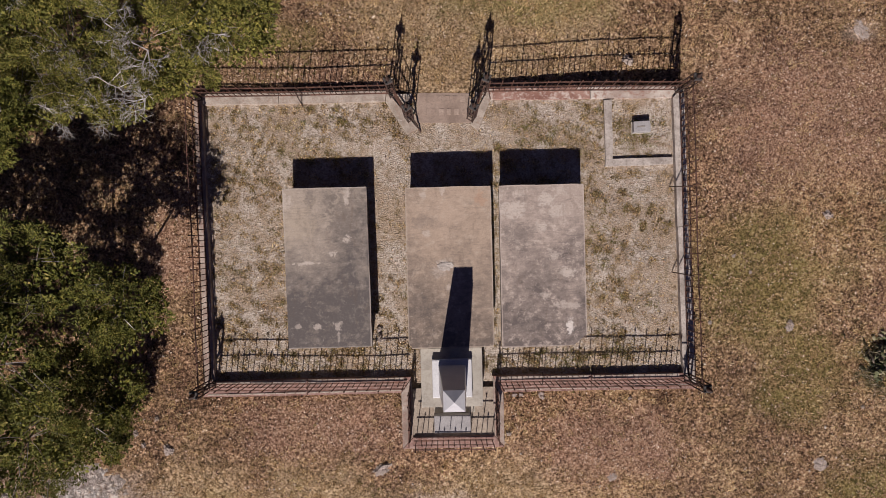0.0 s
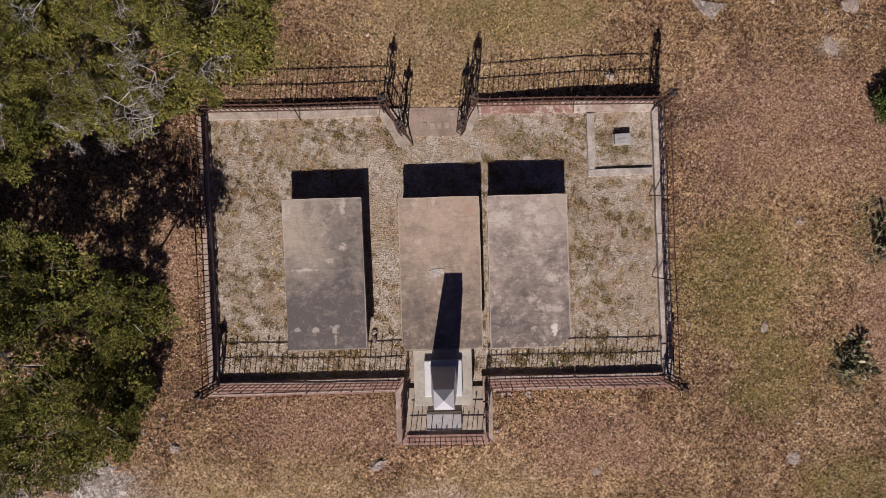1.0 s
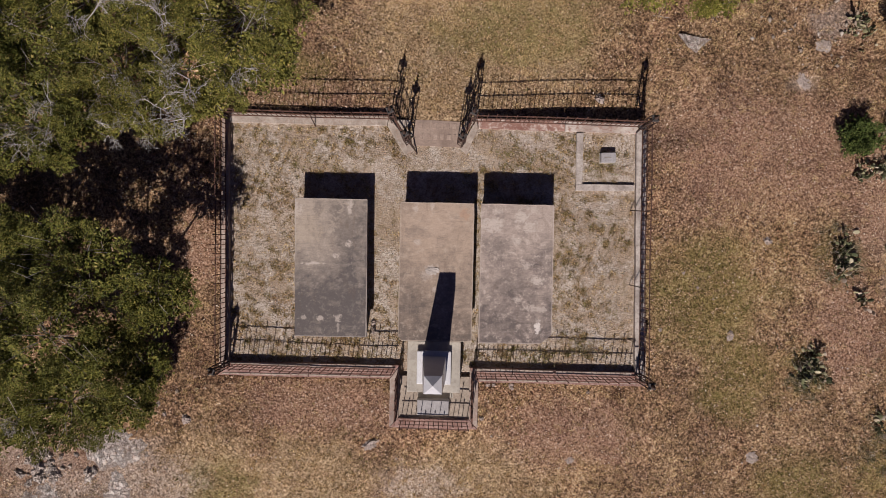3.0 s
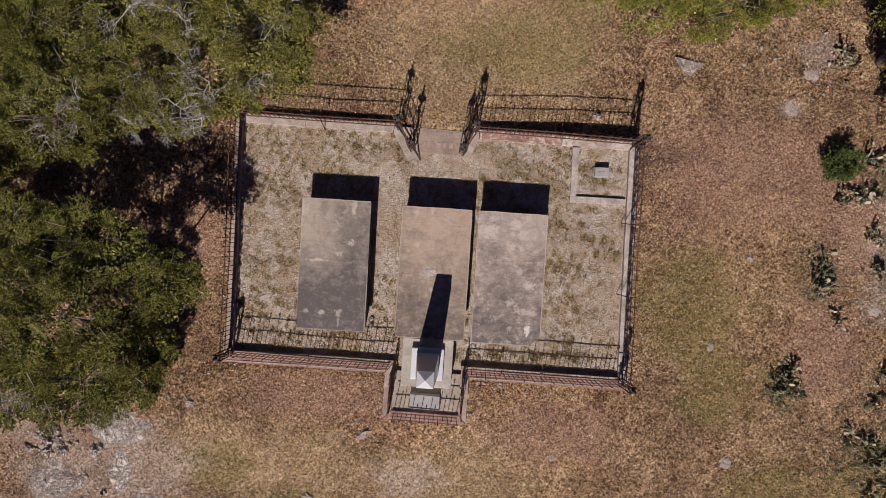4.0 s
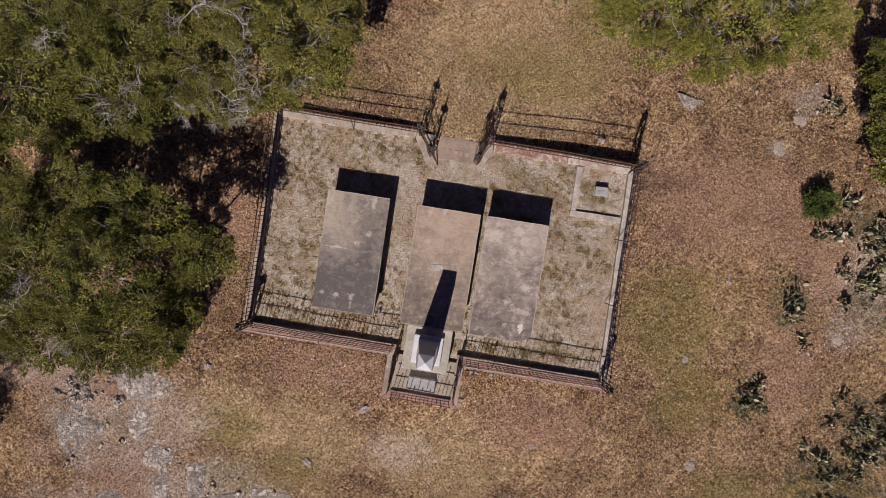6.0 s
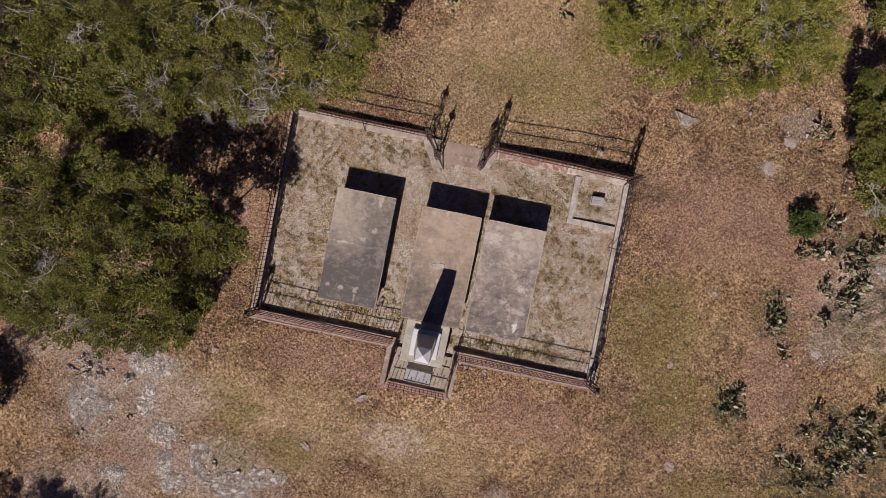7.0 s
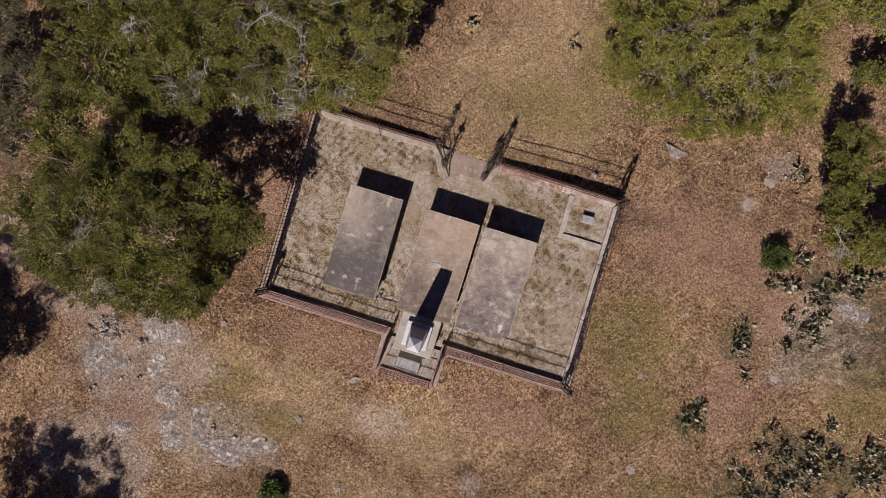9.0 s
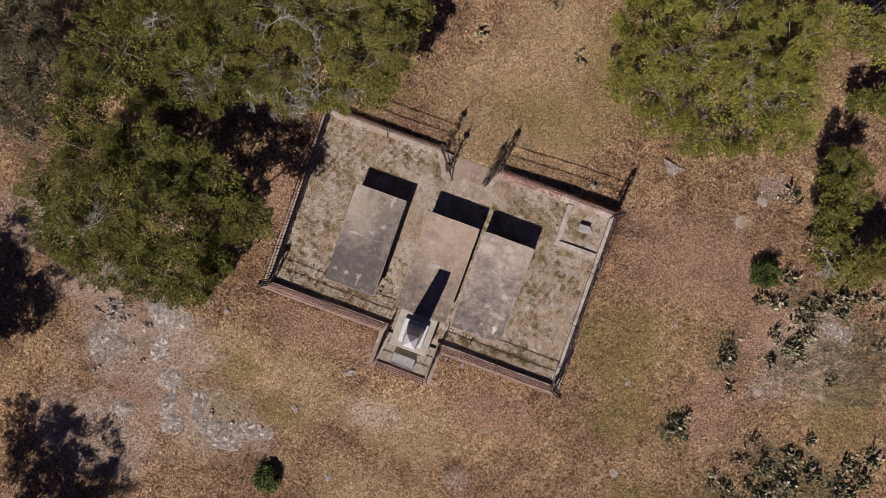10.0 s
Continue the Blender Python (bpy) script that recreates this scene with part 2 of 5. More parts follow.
TURF, GRAVEL = ground_material(), gravel_material()
KERB = stone("kerb_concrete", (0.24, 0.185, 0.155), (0.43, 0.355, 0.3), (0.26, 0.14, 0.105), 0.5, 2.2, fleck=(0.6, 0.57, 0.52))
KERB_RED = stone("kerb_rust_stained", (0.18, 0.098, 0.08), (0.37, 0.235, 0.195), (0.44, 0.34, 0.3), 0.55, 2.4, fleck=(0.5, 0.42, 0.37), bump=0.8)
KERB_PALE = stone("kerb_limewashed", (0.27, 0.225, 0.185), (0.49, 0.425, 0.36), (0.28, 0.18, 0.135), 0.55, 4.0, bump=0.6, fleck=(0.64, 0.59, 0.53))
KERB_WORN = stone("kerb_worn_limewash", (0.34, 0.26, 0.215), (0.58, 0.52, 0.46), (0.29, 0.15, 0.112), 0.85, 1.9, bump=0.9, fleck=(0.66, 0.61, 0.55))
KERB_GREY = stone("kerb_grey_concrete", (0.29, 0.25, 0.22), (0.53, 0.475, 0.425), (0.2, 0.165, 0.14), 0.55, 2.6, bump=0.7, fleck=(0.62, 0.58, 0.53))
KERB_MIX = stone("kerb_peeling_limewash", (0.2, 0.095, 0.072), (0.36, 0.22, 0.175), (0.58, 0.5, 0.44), 0.85, 1.9, bump=0.9, fleck=(0.66, 0.6, 0.54))
IRON = rust_iron("rusted_iron", (0.045, 0.03, 0.025), (0.19, 0.095, 0.068))
IRON_DARK = rust_iron("dark_iron", (0.025, 0.02, 0.019), (0.11, 0.064, 0.05))
IRON_GREY = rust_iron("grey_iron", (0.03, 0.028, 0.028), (0.11, 0.1, 0.095))
TOMB_SIDE = stone("tomb_side", (0.18, 0.16, 0.14), (0.32, 0.29, 0.25), (0.12, 0.1, 0.09), 0.6)
CONCRETE = stone("base_concrete", (0.33, 0.3, 0.255), (0.47, 0.435, 0.37), (0.23, 0.2, 0.165), 0.4, 1.8)
PAVED = stone("foot_concrete", (0.25, 0.205, 0.165), (0.42, 0.355, 0.285), (0.17, 0.13, 0.1), 0.5, 1.9)
WHITE_STONE = stone("pale_granite", (0.52, 0.52, 0.53), (0.62, 0.62, 0.62), (0.42, 0.42, 0.43), 0.3, 2.5, 0.55)
SHAFT_STONE = stone("polished_granite", (0.45, 0.45, 0.47), (0.55, 0.55, 0.56), (0.36, 0.36, 0.38), 0.25, 2.2, 0.3, bump=0.03, speck=0.08)
MARKER_STONE = stone("marker_granite", (0.3, 0.285, 0.285), (0.4, 0.385, 0.38), (0.22, 0.21, 0.21), 0.4, 3)
LIMESTONE = limestone_material()
FIELDSTONE = stone("field_stone", (0.26, 0.21, 0.18), (0.48, 0.41, 0.365), (0.2, 0.15, 0.12), 0.6, 6, bump=0.7)
STEP = stone("step_concrete", (0.235, 0.175, 0.14), (0.37, 0.285, 0.23), (0.19, 0.145, 0.115), 0.4, 2.2)
BARK = stone("bark", (0.11, 0.09, 0.075), (0.24, 0.21, 0.18), (0.07, 0.055, 0.045), 0.6, 5, stretch=(1, 1, 0.3), bump=0.8)
TWIG = islands("bare_twig", [(0.0, (0.1, 0.08, 0.065)), (0.6, (0.24, 0.21, 0.19)), (1.0, (0.48, 0.45, 0.43))])
DEAD = islands("bleached_wood", [(0.0, (0.26, 0.235, 0.22)), (1.0, (0.6, 0.57, 0.55))])
LEAF_LITTER = islands("leaf_litter", [(0.0, (0.07, 0.035, 0.027)), (0.35, (0.22, 0.125, 0.086)), (0.7, (0.46, 0.305, 0.215)), (0.9, (0.62, 0.46, 0.35)), (1.0, (0.78, 0.69, 0.58))], spread=0.8)
BIG_LEAF = islands("dry_leaf", [(0.0, (0.24, 0.145, 0.1)), (0.45, (0.38, 0.25, 0.175)), (0.85, (0.54, 0.4, 0.3)), (1.0, (0.76, 0.66, 0.55))], spread=0.8)
STRAW = islands("dry_grass", [(0.0, (0.17, 0.108, 0.05)), (0.5, (0.46, 0.315, 0.16)), (0.9, (0.72, 0.54, 0.3)), (1.0, (0.82, 0.68, 0.44))], spread=0.7, through_light=0.2)
GREEN_GRASS = islands("green_grass", [(0.0, (0.085, 0.088, 0.026)), (0.5, (0.19, 0.178, 0.055)), (1.0, (0.36, 0.31, 0.12))], through_light=0.3)
WEED = islands("dry_weed", [(0.0, (0.08, 0.078, 0.036)), (0.4, (0.18, 0.16, 0.085)), (0.75, (0.32, 0.265, 0.18)), (1.0, (0.54, 0.46, 0.37))], through_light=0.2)
PEBBLE = islands("pebble", [(0.0, (0.22, 0.18, 0.15)), (0.6, (0.38, 0.33, 0.275)), (1.0, (0.56, 0.51, 0.45))])
JUNIPER = islands("juniper_leaf", [(0.0, (0.116, 0.125, 0.022)), (0.45, (0.191, 0.195, 0.044)), (0.9, (0.296, 0.281, 0.070)), (1.0, (0.402, 0.332, 0.121))], 0.7, 2.6, 0.1, 0.12)
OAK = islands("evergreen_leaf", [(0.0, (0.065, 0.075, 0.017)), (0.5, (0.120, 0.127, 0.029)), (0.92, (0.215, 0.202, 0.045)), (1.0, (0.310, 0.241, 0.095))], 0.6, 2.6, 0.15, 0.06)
# A lighter, slightly yellower version of the evergreen leaf above.
OAK_PALE = islands("pale_evergreen_leaf", [(0.0, (0.084, 0.090, 0.021)), (0.5, (0.163, 0.160, 0.040)), (0.92, (0.273, 0.246, 0.060)), (1.0, (0.370, 0.290, 0.123))], 0.6, 2.6, 0.15, 0.06)
GREY_LEAF = islands("grey_leaf", [(0.0, (0.06, 0.06, 0.035)), (0.5, (0.12, 0.115, 0.065)), (1.0, (0.2, 0.175, 0.11))], 0.7, 2.6, 0.1, 0.15)
BUSH = islands("bush_leaf", [(0.0, (0.045, 0.07, 0.018)), (0.5, (0.09, 0.125, 0.036)), (1.0, (0.17, 0.2, 0.06))], 0.7, 2.6, 0.1, 0.1)
CACTUS = cactus_material()
LETTER = stone("worn_lettering", (0.27, 0.2, 0.16), (0.41, 0.32, 0.26), (0.2, 0.15, 0.12), 0.4, 5)


# ---- building helpers ----
def mesh_of(name, bm, material, smooth=False):
    me = bpy.data.meshes.new(name)
    bm.to_mesh(me)
    bm.free()
    me.materials.append(material)
    if smooth:
        me.polygons.foreach_set("use_smooth", [True] * len(me.polygons))
    return me


def part(name, bm, material, parent, label="", smooth=False):
    me = bm if isinstance(bm, bpy.types.Mesh) else mesh_of(name, bm, material, smooth)
    ob = new(name, me)
    ob.parent = parent
    return tagged(ob, label)


def arrays(name, verts, faces, material, smooth=False):
    """A mesh from numpy arrays: verts n x 3, faces m x k."""
    me = bpy.data.meshes.new(name)
    k = faces.shape[1]
    me.vertices.add(len(verts))
    me.vertices.foreach_set("co", np.ascontiguousarray(verts, np.float32).ravel())
    me.loops.add(faces.size)
    me.loops.foreach_set("vertex_index", np.ascontiguousarray(faces, np.int32).ravel())
    me.polygons.add(len(faces))
    me.polygons.foreach_set("loop_start", np.arange(0, faces.size, k, dtype=np.int32))
    me.update(calc_edges=True)
    me.validate()
    me.materials.append(material)
    if smooth:
        me.polygons.foreach_set("use_smooth", np.ones(len(faces), bool))
    return me


def box(bm, x0, x1, y0, y1, z0, z1, bevel=0.0, taper=0.0):
    made = bmesh.ops.create_cube(bm, size=1)["verts"]
    for v in made:
        k = 1 - taper if v.co.z > 0 else 1
        v.co = ((x0 + x1) / 2 + v.co.x * (x1 - x0) * k, (y0 + y1) / 2 + v.co.y * (y1 - y0) * k, (z0 + z1) / 2 + v.co.z * (z1 - z0))
    if bevel:
        edges = list({e for v in made for e in v.link_edges})
        bmesh.ops.bevel(bm, geom=edges, offset=bevel, segments=2, affect="EDGES", profile=0.6)
    return bm


def prism(corners, z0, z1, bevel=0.015, rough=0.0, seed=0, cuts=0.35):
    """A block on a polygon; its sides are cut and roughened a little."""
    rnd = random.Random(seed)
    ring = []
    for (ax, ay), (bx, by) in zip(corners, corners[1:] + corners[:1]):
        n = max(1, int(math.hypot(bx - ax, by - ay) / cuts))
        ring += [(ax + (bx - ax) * i / n, ay + (by - ay) * i / n) for i in range(n)]
    bm = bmesh.new()
    low = [bm.verts.new((x, y, z0)) for x, y in ring]
    high = [bm.verts.new((x + rnd.uniform(-rough, rough), y + rnd.uniform(-rough, rough), z1 + rnd.uniform(-rough, rough) * 0.6)) for x, y in ring]
    bm.faces.new(high)
    bm.faces.new(low[::-1])
    for i in range(len(ring)):
        j = (i + 1) % len(ring)
        bm.faces.new((low[i], low[j], high[j], high[i]))
    if bevel:
        top = [e for e in bm.edges if all(v in set(high) for v in e.verts)]
        bmesh.ops.bevel(bm, geom=top, offset=bevel, segments=2, affect="EDGES", profile=0.6)
    bmesh.ops.recalc_face_normals(bm, faces=bm.faces)
    return bm


def bar(bm, a, b, r0, r1=None, sides=6):
    """A tapered rod from a to b."""
    a, b, r1 = Vector(a), Vector(b), r0 if r1 is None else r1
    q = (b - a).to_track_quat("Z", "Y")
    rings = [[bm.verts.new(p + q @ Vector((r * math.cos(2 * math.pi * i / sides), r * math.sin(2 * math.pi * i / sides), 0))) for i in range(sides)] for p, r in ((a, r0), (b, r1))]
    for i in range(sides):
        j = (i + 1) % sides
        bm.faces.new((rings[0][i], rings[0][j], rings[1][j], rings[1][i]))
    bm.faces.new(rings[1])
    bm.faces.new(rings[0][::-1])
    return bm


def turned(profile, sides=10):
    """A body of revolution from (radius, height) pairs."""
    bm = bmesh.new()
    rings = [[bm.verts.new((r * math.cos(2 * math.pi * i / sides), r * math.sin(2 * math.pi * i / sides), z)) for i in range(sides)] for r, z in profile]
    for a, b in zip(rings, rings[1:]):
        for i in range(sides):
            j = (i + 1) % sides
            bm.faces.new((a[i], a[j], b[j], b[i]))
    bm.faces.new(rings[-1])
    bm.faces.new(rings[0][::-1])
    return bm


def thing(name, at, label, category, group="", kind="", turn=0.0):
    ob = new(name)
    ob.empty_display_size = 0.2
    ob.location, ob.rotation_euler = at, (0, 0, turn)
    return tagged(ob, label, category, group, kind)


def smoothstep(v, a, b):
    t = np.clip((v - a) / (b - a), 0, 1)
    return t * t * (3 - 2 * t)


def bumps(x, y, size, seed):
    """Cheap smooth unevenness from crossed waves, about -1 to 1."""
    r = np.random.RandomState(seed)
    total = np.zeros_like(x)
    for i in range(7):
        a, k, ph = r.uniform(0, 2 * np.pi), (2 * np.pi / size) * r.uniform(0.6, 1.7), r.uniform(0, 6.28)
        total = total + np.sin((x * np.cos(a) + y * np.sin(a)) * k + ph)
    return total / 4.5


# ---- ground ----
def ground_height(x, y):
    """Level inside the plot, falling away round it, most behind its far right corner."""
    x, y = np.asarray(x, float), np.asarray(y, float)
    behind = smoothstep(y, 2.2, 3.2)
    fall = -(0.14 + 0.2 * smoothstep(x, 0.2, 4.4)) * behind * (1 - smoothstep(x, 4.75, 7.5)) * smoothstep(x, -9, -5.3) * (1 - 0.4 * smoothstep(y, 5, 9))
    far = np.hypot(np.maximum(np.abs(x + 0.3) - 5.0, 0), np.maximum(np.abs(y + 0.3) - 3.4, 0))
    fall = np.minimum(fall, -0.22 * smoothstep(far, 0.2, 2.6))
    inside = smoothstep(x, -5.3, -5.1) * (1 - smoothstep(x, 4.6, 4.8)) * smoothstep(y, -3.1, -2.9) * (1 - smoothstep(y, 3.05, 3.25))
    foot = smoothstep(x, -1.25, -1.1) * (1 - smoothstep(x, 0.7, 0.85)) * smoothstep(y, -4.15, -4.05) * (1 - smoothstep(y, -3.1, -2.9))
    inside = np.maximum(inside, foot)
    gate = smoothstep(x, -1.1, -0.8) * (1 - smoothstep(x, 0.4, 0.7)) * smoothstep(y, 2.4, 2.8) * (1 - smoothstep(y, 3.3, 5.0))
    inside = inside * (1 - smoothstep(x, -1.0, -0.85) * (1 - smoothstep(x, 0.4, 0.55)) * smoothstep(y, 2.75, 2.95))
    rough = 0.022 * bumps(x, y, 3.1, 1) + 0.012 * bumps(x, y, 0.9, 2)
    outside = (fall * (1 - gate) + rough * (1 - 0.8 * gate) + 0.008 * gate) * (1 - inside)
    return outside - 0.07 * inside


def blob(x, y, cx, cy, rx, ry, seed):
    d = np.hypot((x - cx) / rx, (y - cy) / ry) + 0.22 * bumps(x, y, 0.9 * min(rx, ry), seed)
    return 1 - smoothstep(d, 0.45, 1.1)


GREEN_ZONES = [(9.3, 0.0, 0.6, 0.9), (8.6, -2.7, 0.6, 0.8), (13.0, -3.0, 1.6, 0.8), (6.9, -3.0, 1.1, 1.2), (6.3, -0.9, 1.8, 1.8), (13.6, -0.6, 1.3, 1.5), (11.0, -5.0, 1.5, 1.2), (3.0, 7.6, 1.2, 2.4), (1.6, 5.2, 2.4, 1.0), (-3.6, 3.9, 1.2, 0.8), (-5.0, -7.0, 1.2, 0.6), (9.0, 8.8, 1.0, 2.6), (8.5, -5.5, 1.4, 1.0), (7.3, -2.7, 0.8, 0.7), (-5.2, -5.6, 1.0, 0.7), (-3.4, -6.6, 0.9, 0.6)]
STRAW_ZONES = [(-3.2, -5.8, 2.2, 1.6), (0.6, -5.6, 2.4, 1.4), (0.6, 5.0, 3.6, 2.4), (1.0, -8.4, 3.2, 1.6), (12.8, -0.2, 1.4, 1.0), (1.2, 7.6, 2.2, 1.8), (-5.4, -5.2, 1.4, 1.0)]
RED_ZONES = [(9.6, -2.0, 1.1, 1.3), (8.6, 2.4, 2.4, 1.6), (6.5, 2.5, 1.9, 1.8), (-2.8, -3.7, 2.2, 0.8), (3.0, -4.2, 2.0, 1.0), (-5.6, 0.2, 1.0, 1.4), (10.4, 1.2, 1.2, 1.5), (-3.4, 3.6, 1.4, 0.5), (-9.4, -5.0, 2.2, 0.9), (-7.6, -7.4, 1.6, 1.0), (9.4, -0.9, 0.7, 1.4)]
PALE_ZONES = [(-8.3, -6.2, 2.4, 1.7), (-5.6, -7.6, 2.6, 1.2), (9.1, 5.6, 0.7, 0.5), (12.0, 1.3, 1.6, 1.4), (-8.6, -9.2, 2.6, 1.6), (-12.6, -3.4, 1.8, 1.2), (2.7, -6.7, 0.5, 0.4), (-0.5, -5.6, 1.2, 0.7), (11.9, 0.9, 1.8, 1.9), (10.9, -0.5, 0.6, 0.7), (8.4, 4.1, 0.4, 0.25), (-10.4, -4.6, 1.6, 1.2), (-6.8, -5.6, 1.6, 1.0)]


def zone(x, y, zones):
    return np.max([blob(x, y, *z, 10 + i) for i, z in enumerate(zones)], axis=0)


axis = np.concatenate([[-400, -200, -110, -70, -48, -36, -28, -23], np.arange(-20, -6, 0.22), np.arange(-6, 5.5, 0.11), np.arange(5.5, 20, 0.22), [23, 28, 36, 48, 70, 110, 200, 400]])
gx, gy = np.meshgrid(axis, axis, indexing="ij")
gx, gy = gx.ravel(), gy.ravel()
count = len(axis)
quad = (np.arange(count - 1)[:, None] * count + np.arange(count - 1)[None, :]).ravel()
quads = np.stack([quad, quad + count, quad + count + 1, quad + 1], 1)
ground_mesh = arrays("ground", np.stack([gx, gy, ground_height(gx, gy)], 1), quads, TURF, True)
colours = ground_mesh.color_attributes.new("zones", "FLOAT_COLOR", "POINT")
colours.data.foreach_set("color", np.stack([zone(gx, gy, GREEN_ZONES), zone(gx, gy, RED_ZONES), zone(gx, gy, PALE_ZONES), zone(gx, gy, STRAW_ZONES)], 1).astype(np.float32).ravel())
tagged(new("ground", ground_mesh), "dry brown turf with fallen leaves and stony patches", "ground", kind="structure")

bed_x, bed_y = np.meshgrid(np.linspace(-5.22, 4.6, 130), np.linspace(-2.95, 3.02, 84), indexing="ij")
bed_x, bed_y = bed_x.ravel(), bed_y.ravel()
quad = (np.arange(129)[:, None] * 84 + np.arange(83)[None, :]).ravel()
bed_z = 0.012 * bumps(bed_x, bed_y, 1.3, 5) - 0.01
bed = arrays("gravel_bed", np.stack([bed_x, bed_y, bed_z], 1), np.stack([quad, quad + 84, quad + 85, quad + 1], 1), GRAVEL, True)
tagged(new("gravel_bed", bed), "grey gravel floor grown over with thin dry grass", "gravel", kind="structure")
small = box(bmesh.new(), -1.02, 0.65, -3.92, -2.93, -0.05, 0.08)
tagged(new("paving", mesh_of("paving", small, PAVED)), "stained tan concrete paving round the monument's foot", "paving", kind="structure")

# ---- kerbs ----
GROUND = -0.45


def kerb(corners, top, material, label, seed):
    ob = new("kerb", prism_mesh("kerb", corners, top, material, seed))
    return tagged(ob, label, "kerb", kind="structure")


def prism_mesh(name, corners, top, material, seed):
    return mesh_of(name, prism(corners, GROUND, top, 0.012, 0.006, seed), material)


def coping_or_highlight(ob, a, b, across, seed):
    """Pale pieces: stones let into the kerb's inner edge, and its outer highlight strip."""
    r = random.Random(seed)
    a, b = Vector(a), Vector(b)
    way, length = (b - a).normalized(), (b - a).length
    side, s = Vector((-way.y, way.x)) * across, 0.0
    while s < length - 0.06:
        e = min(length, s + r.uniform(0.17, 0.26))
        p, q = a + way * (s + 0.006), a + way * (e - 0.006)
        part("coping_or_highlight_piece", prism([tuple(p), tuple(q), tuple(q + side), tuple(p + side)], 0.05, 0.137 + r.uniform(-0.004, 0.004), 0.006, 0.003, seed + int(s * 50), 0.3), KERB_PALE, ob)
        s = e


RUSTY = "low concrete kerb stained red by rust"
WHITISH = "low weathered concrete kerb with pale worn top"
kerb([(-5.3, 3.1), (-5.06, 2.87), (-3.55, 2.866), (-3.55, 3.08)], 0.06, KERB_PALE, WHITISH, 1)
kerb([(-3.54, 3.08), (-3.54, 2.866), (-1.4, 2.86), (-1.36, 3.08)], 0.065, KERB_PALE, WHITISH, 2)
kerb([(-1.355, 3.07), (-1.395, 2.855), (-0.97, 2.18), (-0.76, 2.3)], 0.06, KERB_PALE, WHITISH, 3)
kerb([(0.68, 3.07), (0.3, 2.36), (0.46, 2.22), (0.72, 2.84)], 0.06, KERB_PALE, WHITISH, 4)
kerb([(0.69, 3.08), (0.725, 2.845), (2.73, 2.82), (2.73, 3.06)], 0.065, KERB_MIX, "low brick-red kerb with peeling white limewash", 5)
kerb([(2.74, 3.06), (2.74, 2.82), (4.38, 2.8), (4.6, 3.03), (4.6, 3.05)], 0.06, KERB_WORN, WHITISH, 6)
kerb([(4.6, 3.02), (4.385, 2.795), (4.41, 0.2), (4.63, 0.2)], 0.12, KERB_GREY, WHITISH, 7)
kerb([(4.63, 0.19), (4.41, 0.19), (4.45, -2.74), (4.7, -2.99)], 0.125, KERB_GREY, WHITISH, 8)
kerb([(-5.23, 3.09), (-5.13, -2.94), (-4.95, -2.68), (-5.065, 2.865)], 0.12, KERB, "low brown weathered concrete kerb under the leaning fence", 9)
left_front = kerb([(-5.2, -2.99),  (-3.1, -3.0), (-3.1, -2.68), (-4.94, -2.685)], 0.12, KERB_RED, RUSTY, 10)
mid_left = kerb([(-3.09, -3.0), (-1.215, -3.0), (-1.0, -2.69), (-3.09, -2.68)], 0.125, KERB_RED, RUSTY, 11)
mid_right = kerb([(0.83, -3.04), (2.6, -3.04), (2.6, -2.735), (0.62, -2.71)], 0.12, KERB_RED, RUSTY, 12)
right_front = kerb([(2.61, -3.04), (4.7, -3.06), (4.7, -3.0), (4.445, -2.745), (2.61, -2.735)], 0.125, KERB_RED, RUSTY, 13)
kerb([(-1.215, -3.01), (-1.215, -4.12), (-1.0, -3.9), (-1.0, -2.7)], 0.12, KERB, WHITISH, 14)
kerb([(0.63, -2.72), (0.63, -3.9), (0.83, -4.13), (0.83, -3.05)], 0.12, KERB, WHITISH, 15)
kerb([(-1.205, -4.125), (0.82, -4.135), (0.625, -3.905), (-0.995, -3.905)], 0.12, KERB_RED, RUSTY, 16)
# Outer strips put the highlight of a stepped kerb edge into pale pieces.
for ob, a, b, seed in ((left_front, -5.1, -3.11, 91), (mid_left, -3.08, -1.2, 92), (mid_right, 0.85, 2.59, 93), (right_front, 2.62, 4.65, 94)):
    y = -2.962 if b < 0 else -3.002
    coping_or_highlight(ob, (a, y), (b, y), 0.03, seed)
coping_or_highlight(left_front, (-4.9, -2.76), (-3.11, -2.755), 0.07, 81)
coping_or_highlight(mid_left, (-3.08, -2.755), (-1.1, -2.76), 0.07, 82)
coping_or_highlight(mid_right, (0.72, -2.79), (2.59, -2.81), 0.07, 83)
coping_or_highlight(right_front, (2.62, -2.81), (4.42, -2.815), 0.07, 84)
SMALL = "low concrete kerb round a single small grave"
kerb([(3.0, 1.44), (4.375, 1.46), (4.375, 1.605), (3.015, 1.59)], 0.06, KERB_GREY, SMALL, 17)
kerb([(3.015, 1.595), (3.165, 1.595), (3.165, 2.79), (3.0, 2.79)], 0.06, KERB_GREY, SMALL, 18)

# ---- gate step with its raised, worn letters as plain bars ----
step = thing("gate_step", (0, 0, 0), "worn concrete doorstep with raised lettering between the gate posts", "step")
slab = part("slab", prism([(-0.74, 3.03), (-0.8, 2.42), (0.33, 2.4), (0.3, 3.0)], GROUND, 0.02, 0.01, 0.004, 31), STEP, step)
rnd = random.Random(5)
for row, y in ((0, 2.89), (1, 2.63)):
    for k in range(6):
        x = -0.66 + 0.155 * k + 0.03 * row
        bm = box(bmesh.new(), x, x + rnd.uniform(0.06, 0.1), y - 0.065, y + 0.065, 0.012, 0.026, 0.005)
        part("letter_bar", bm, LETTER, slab)


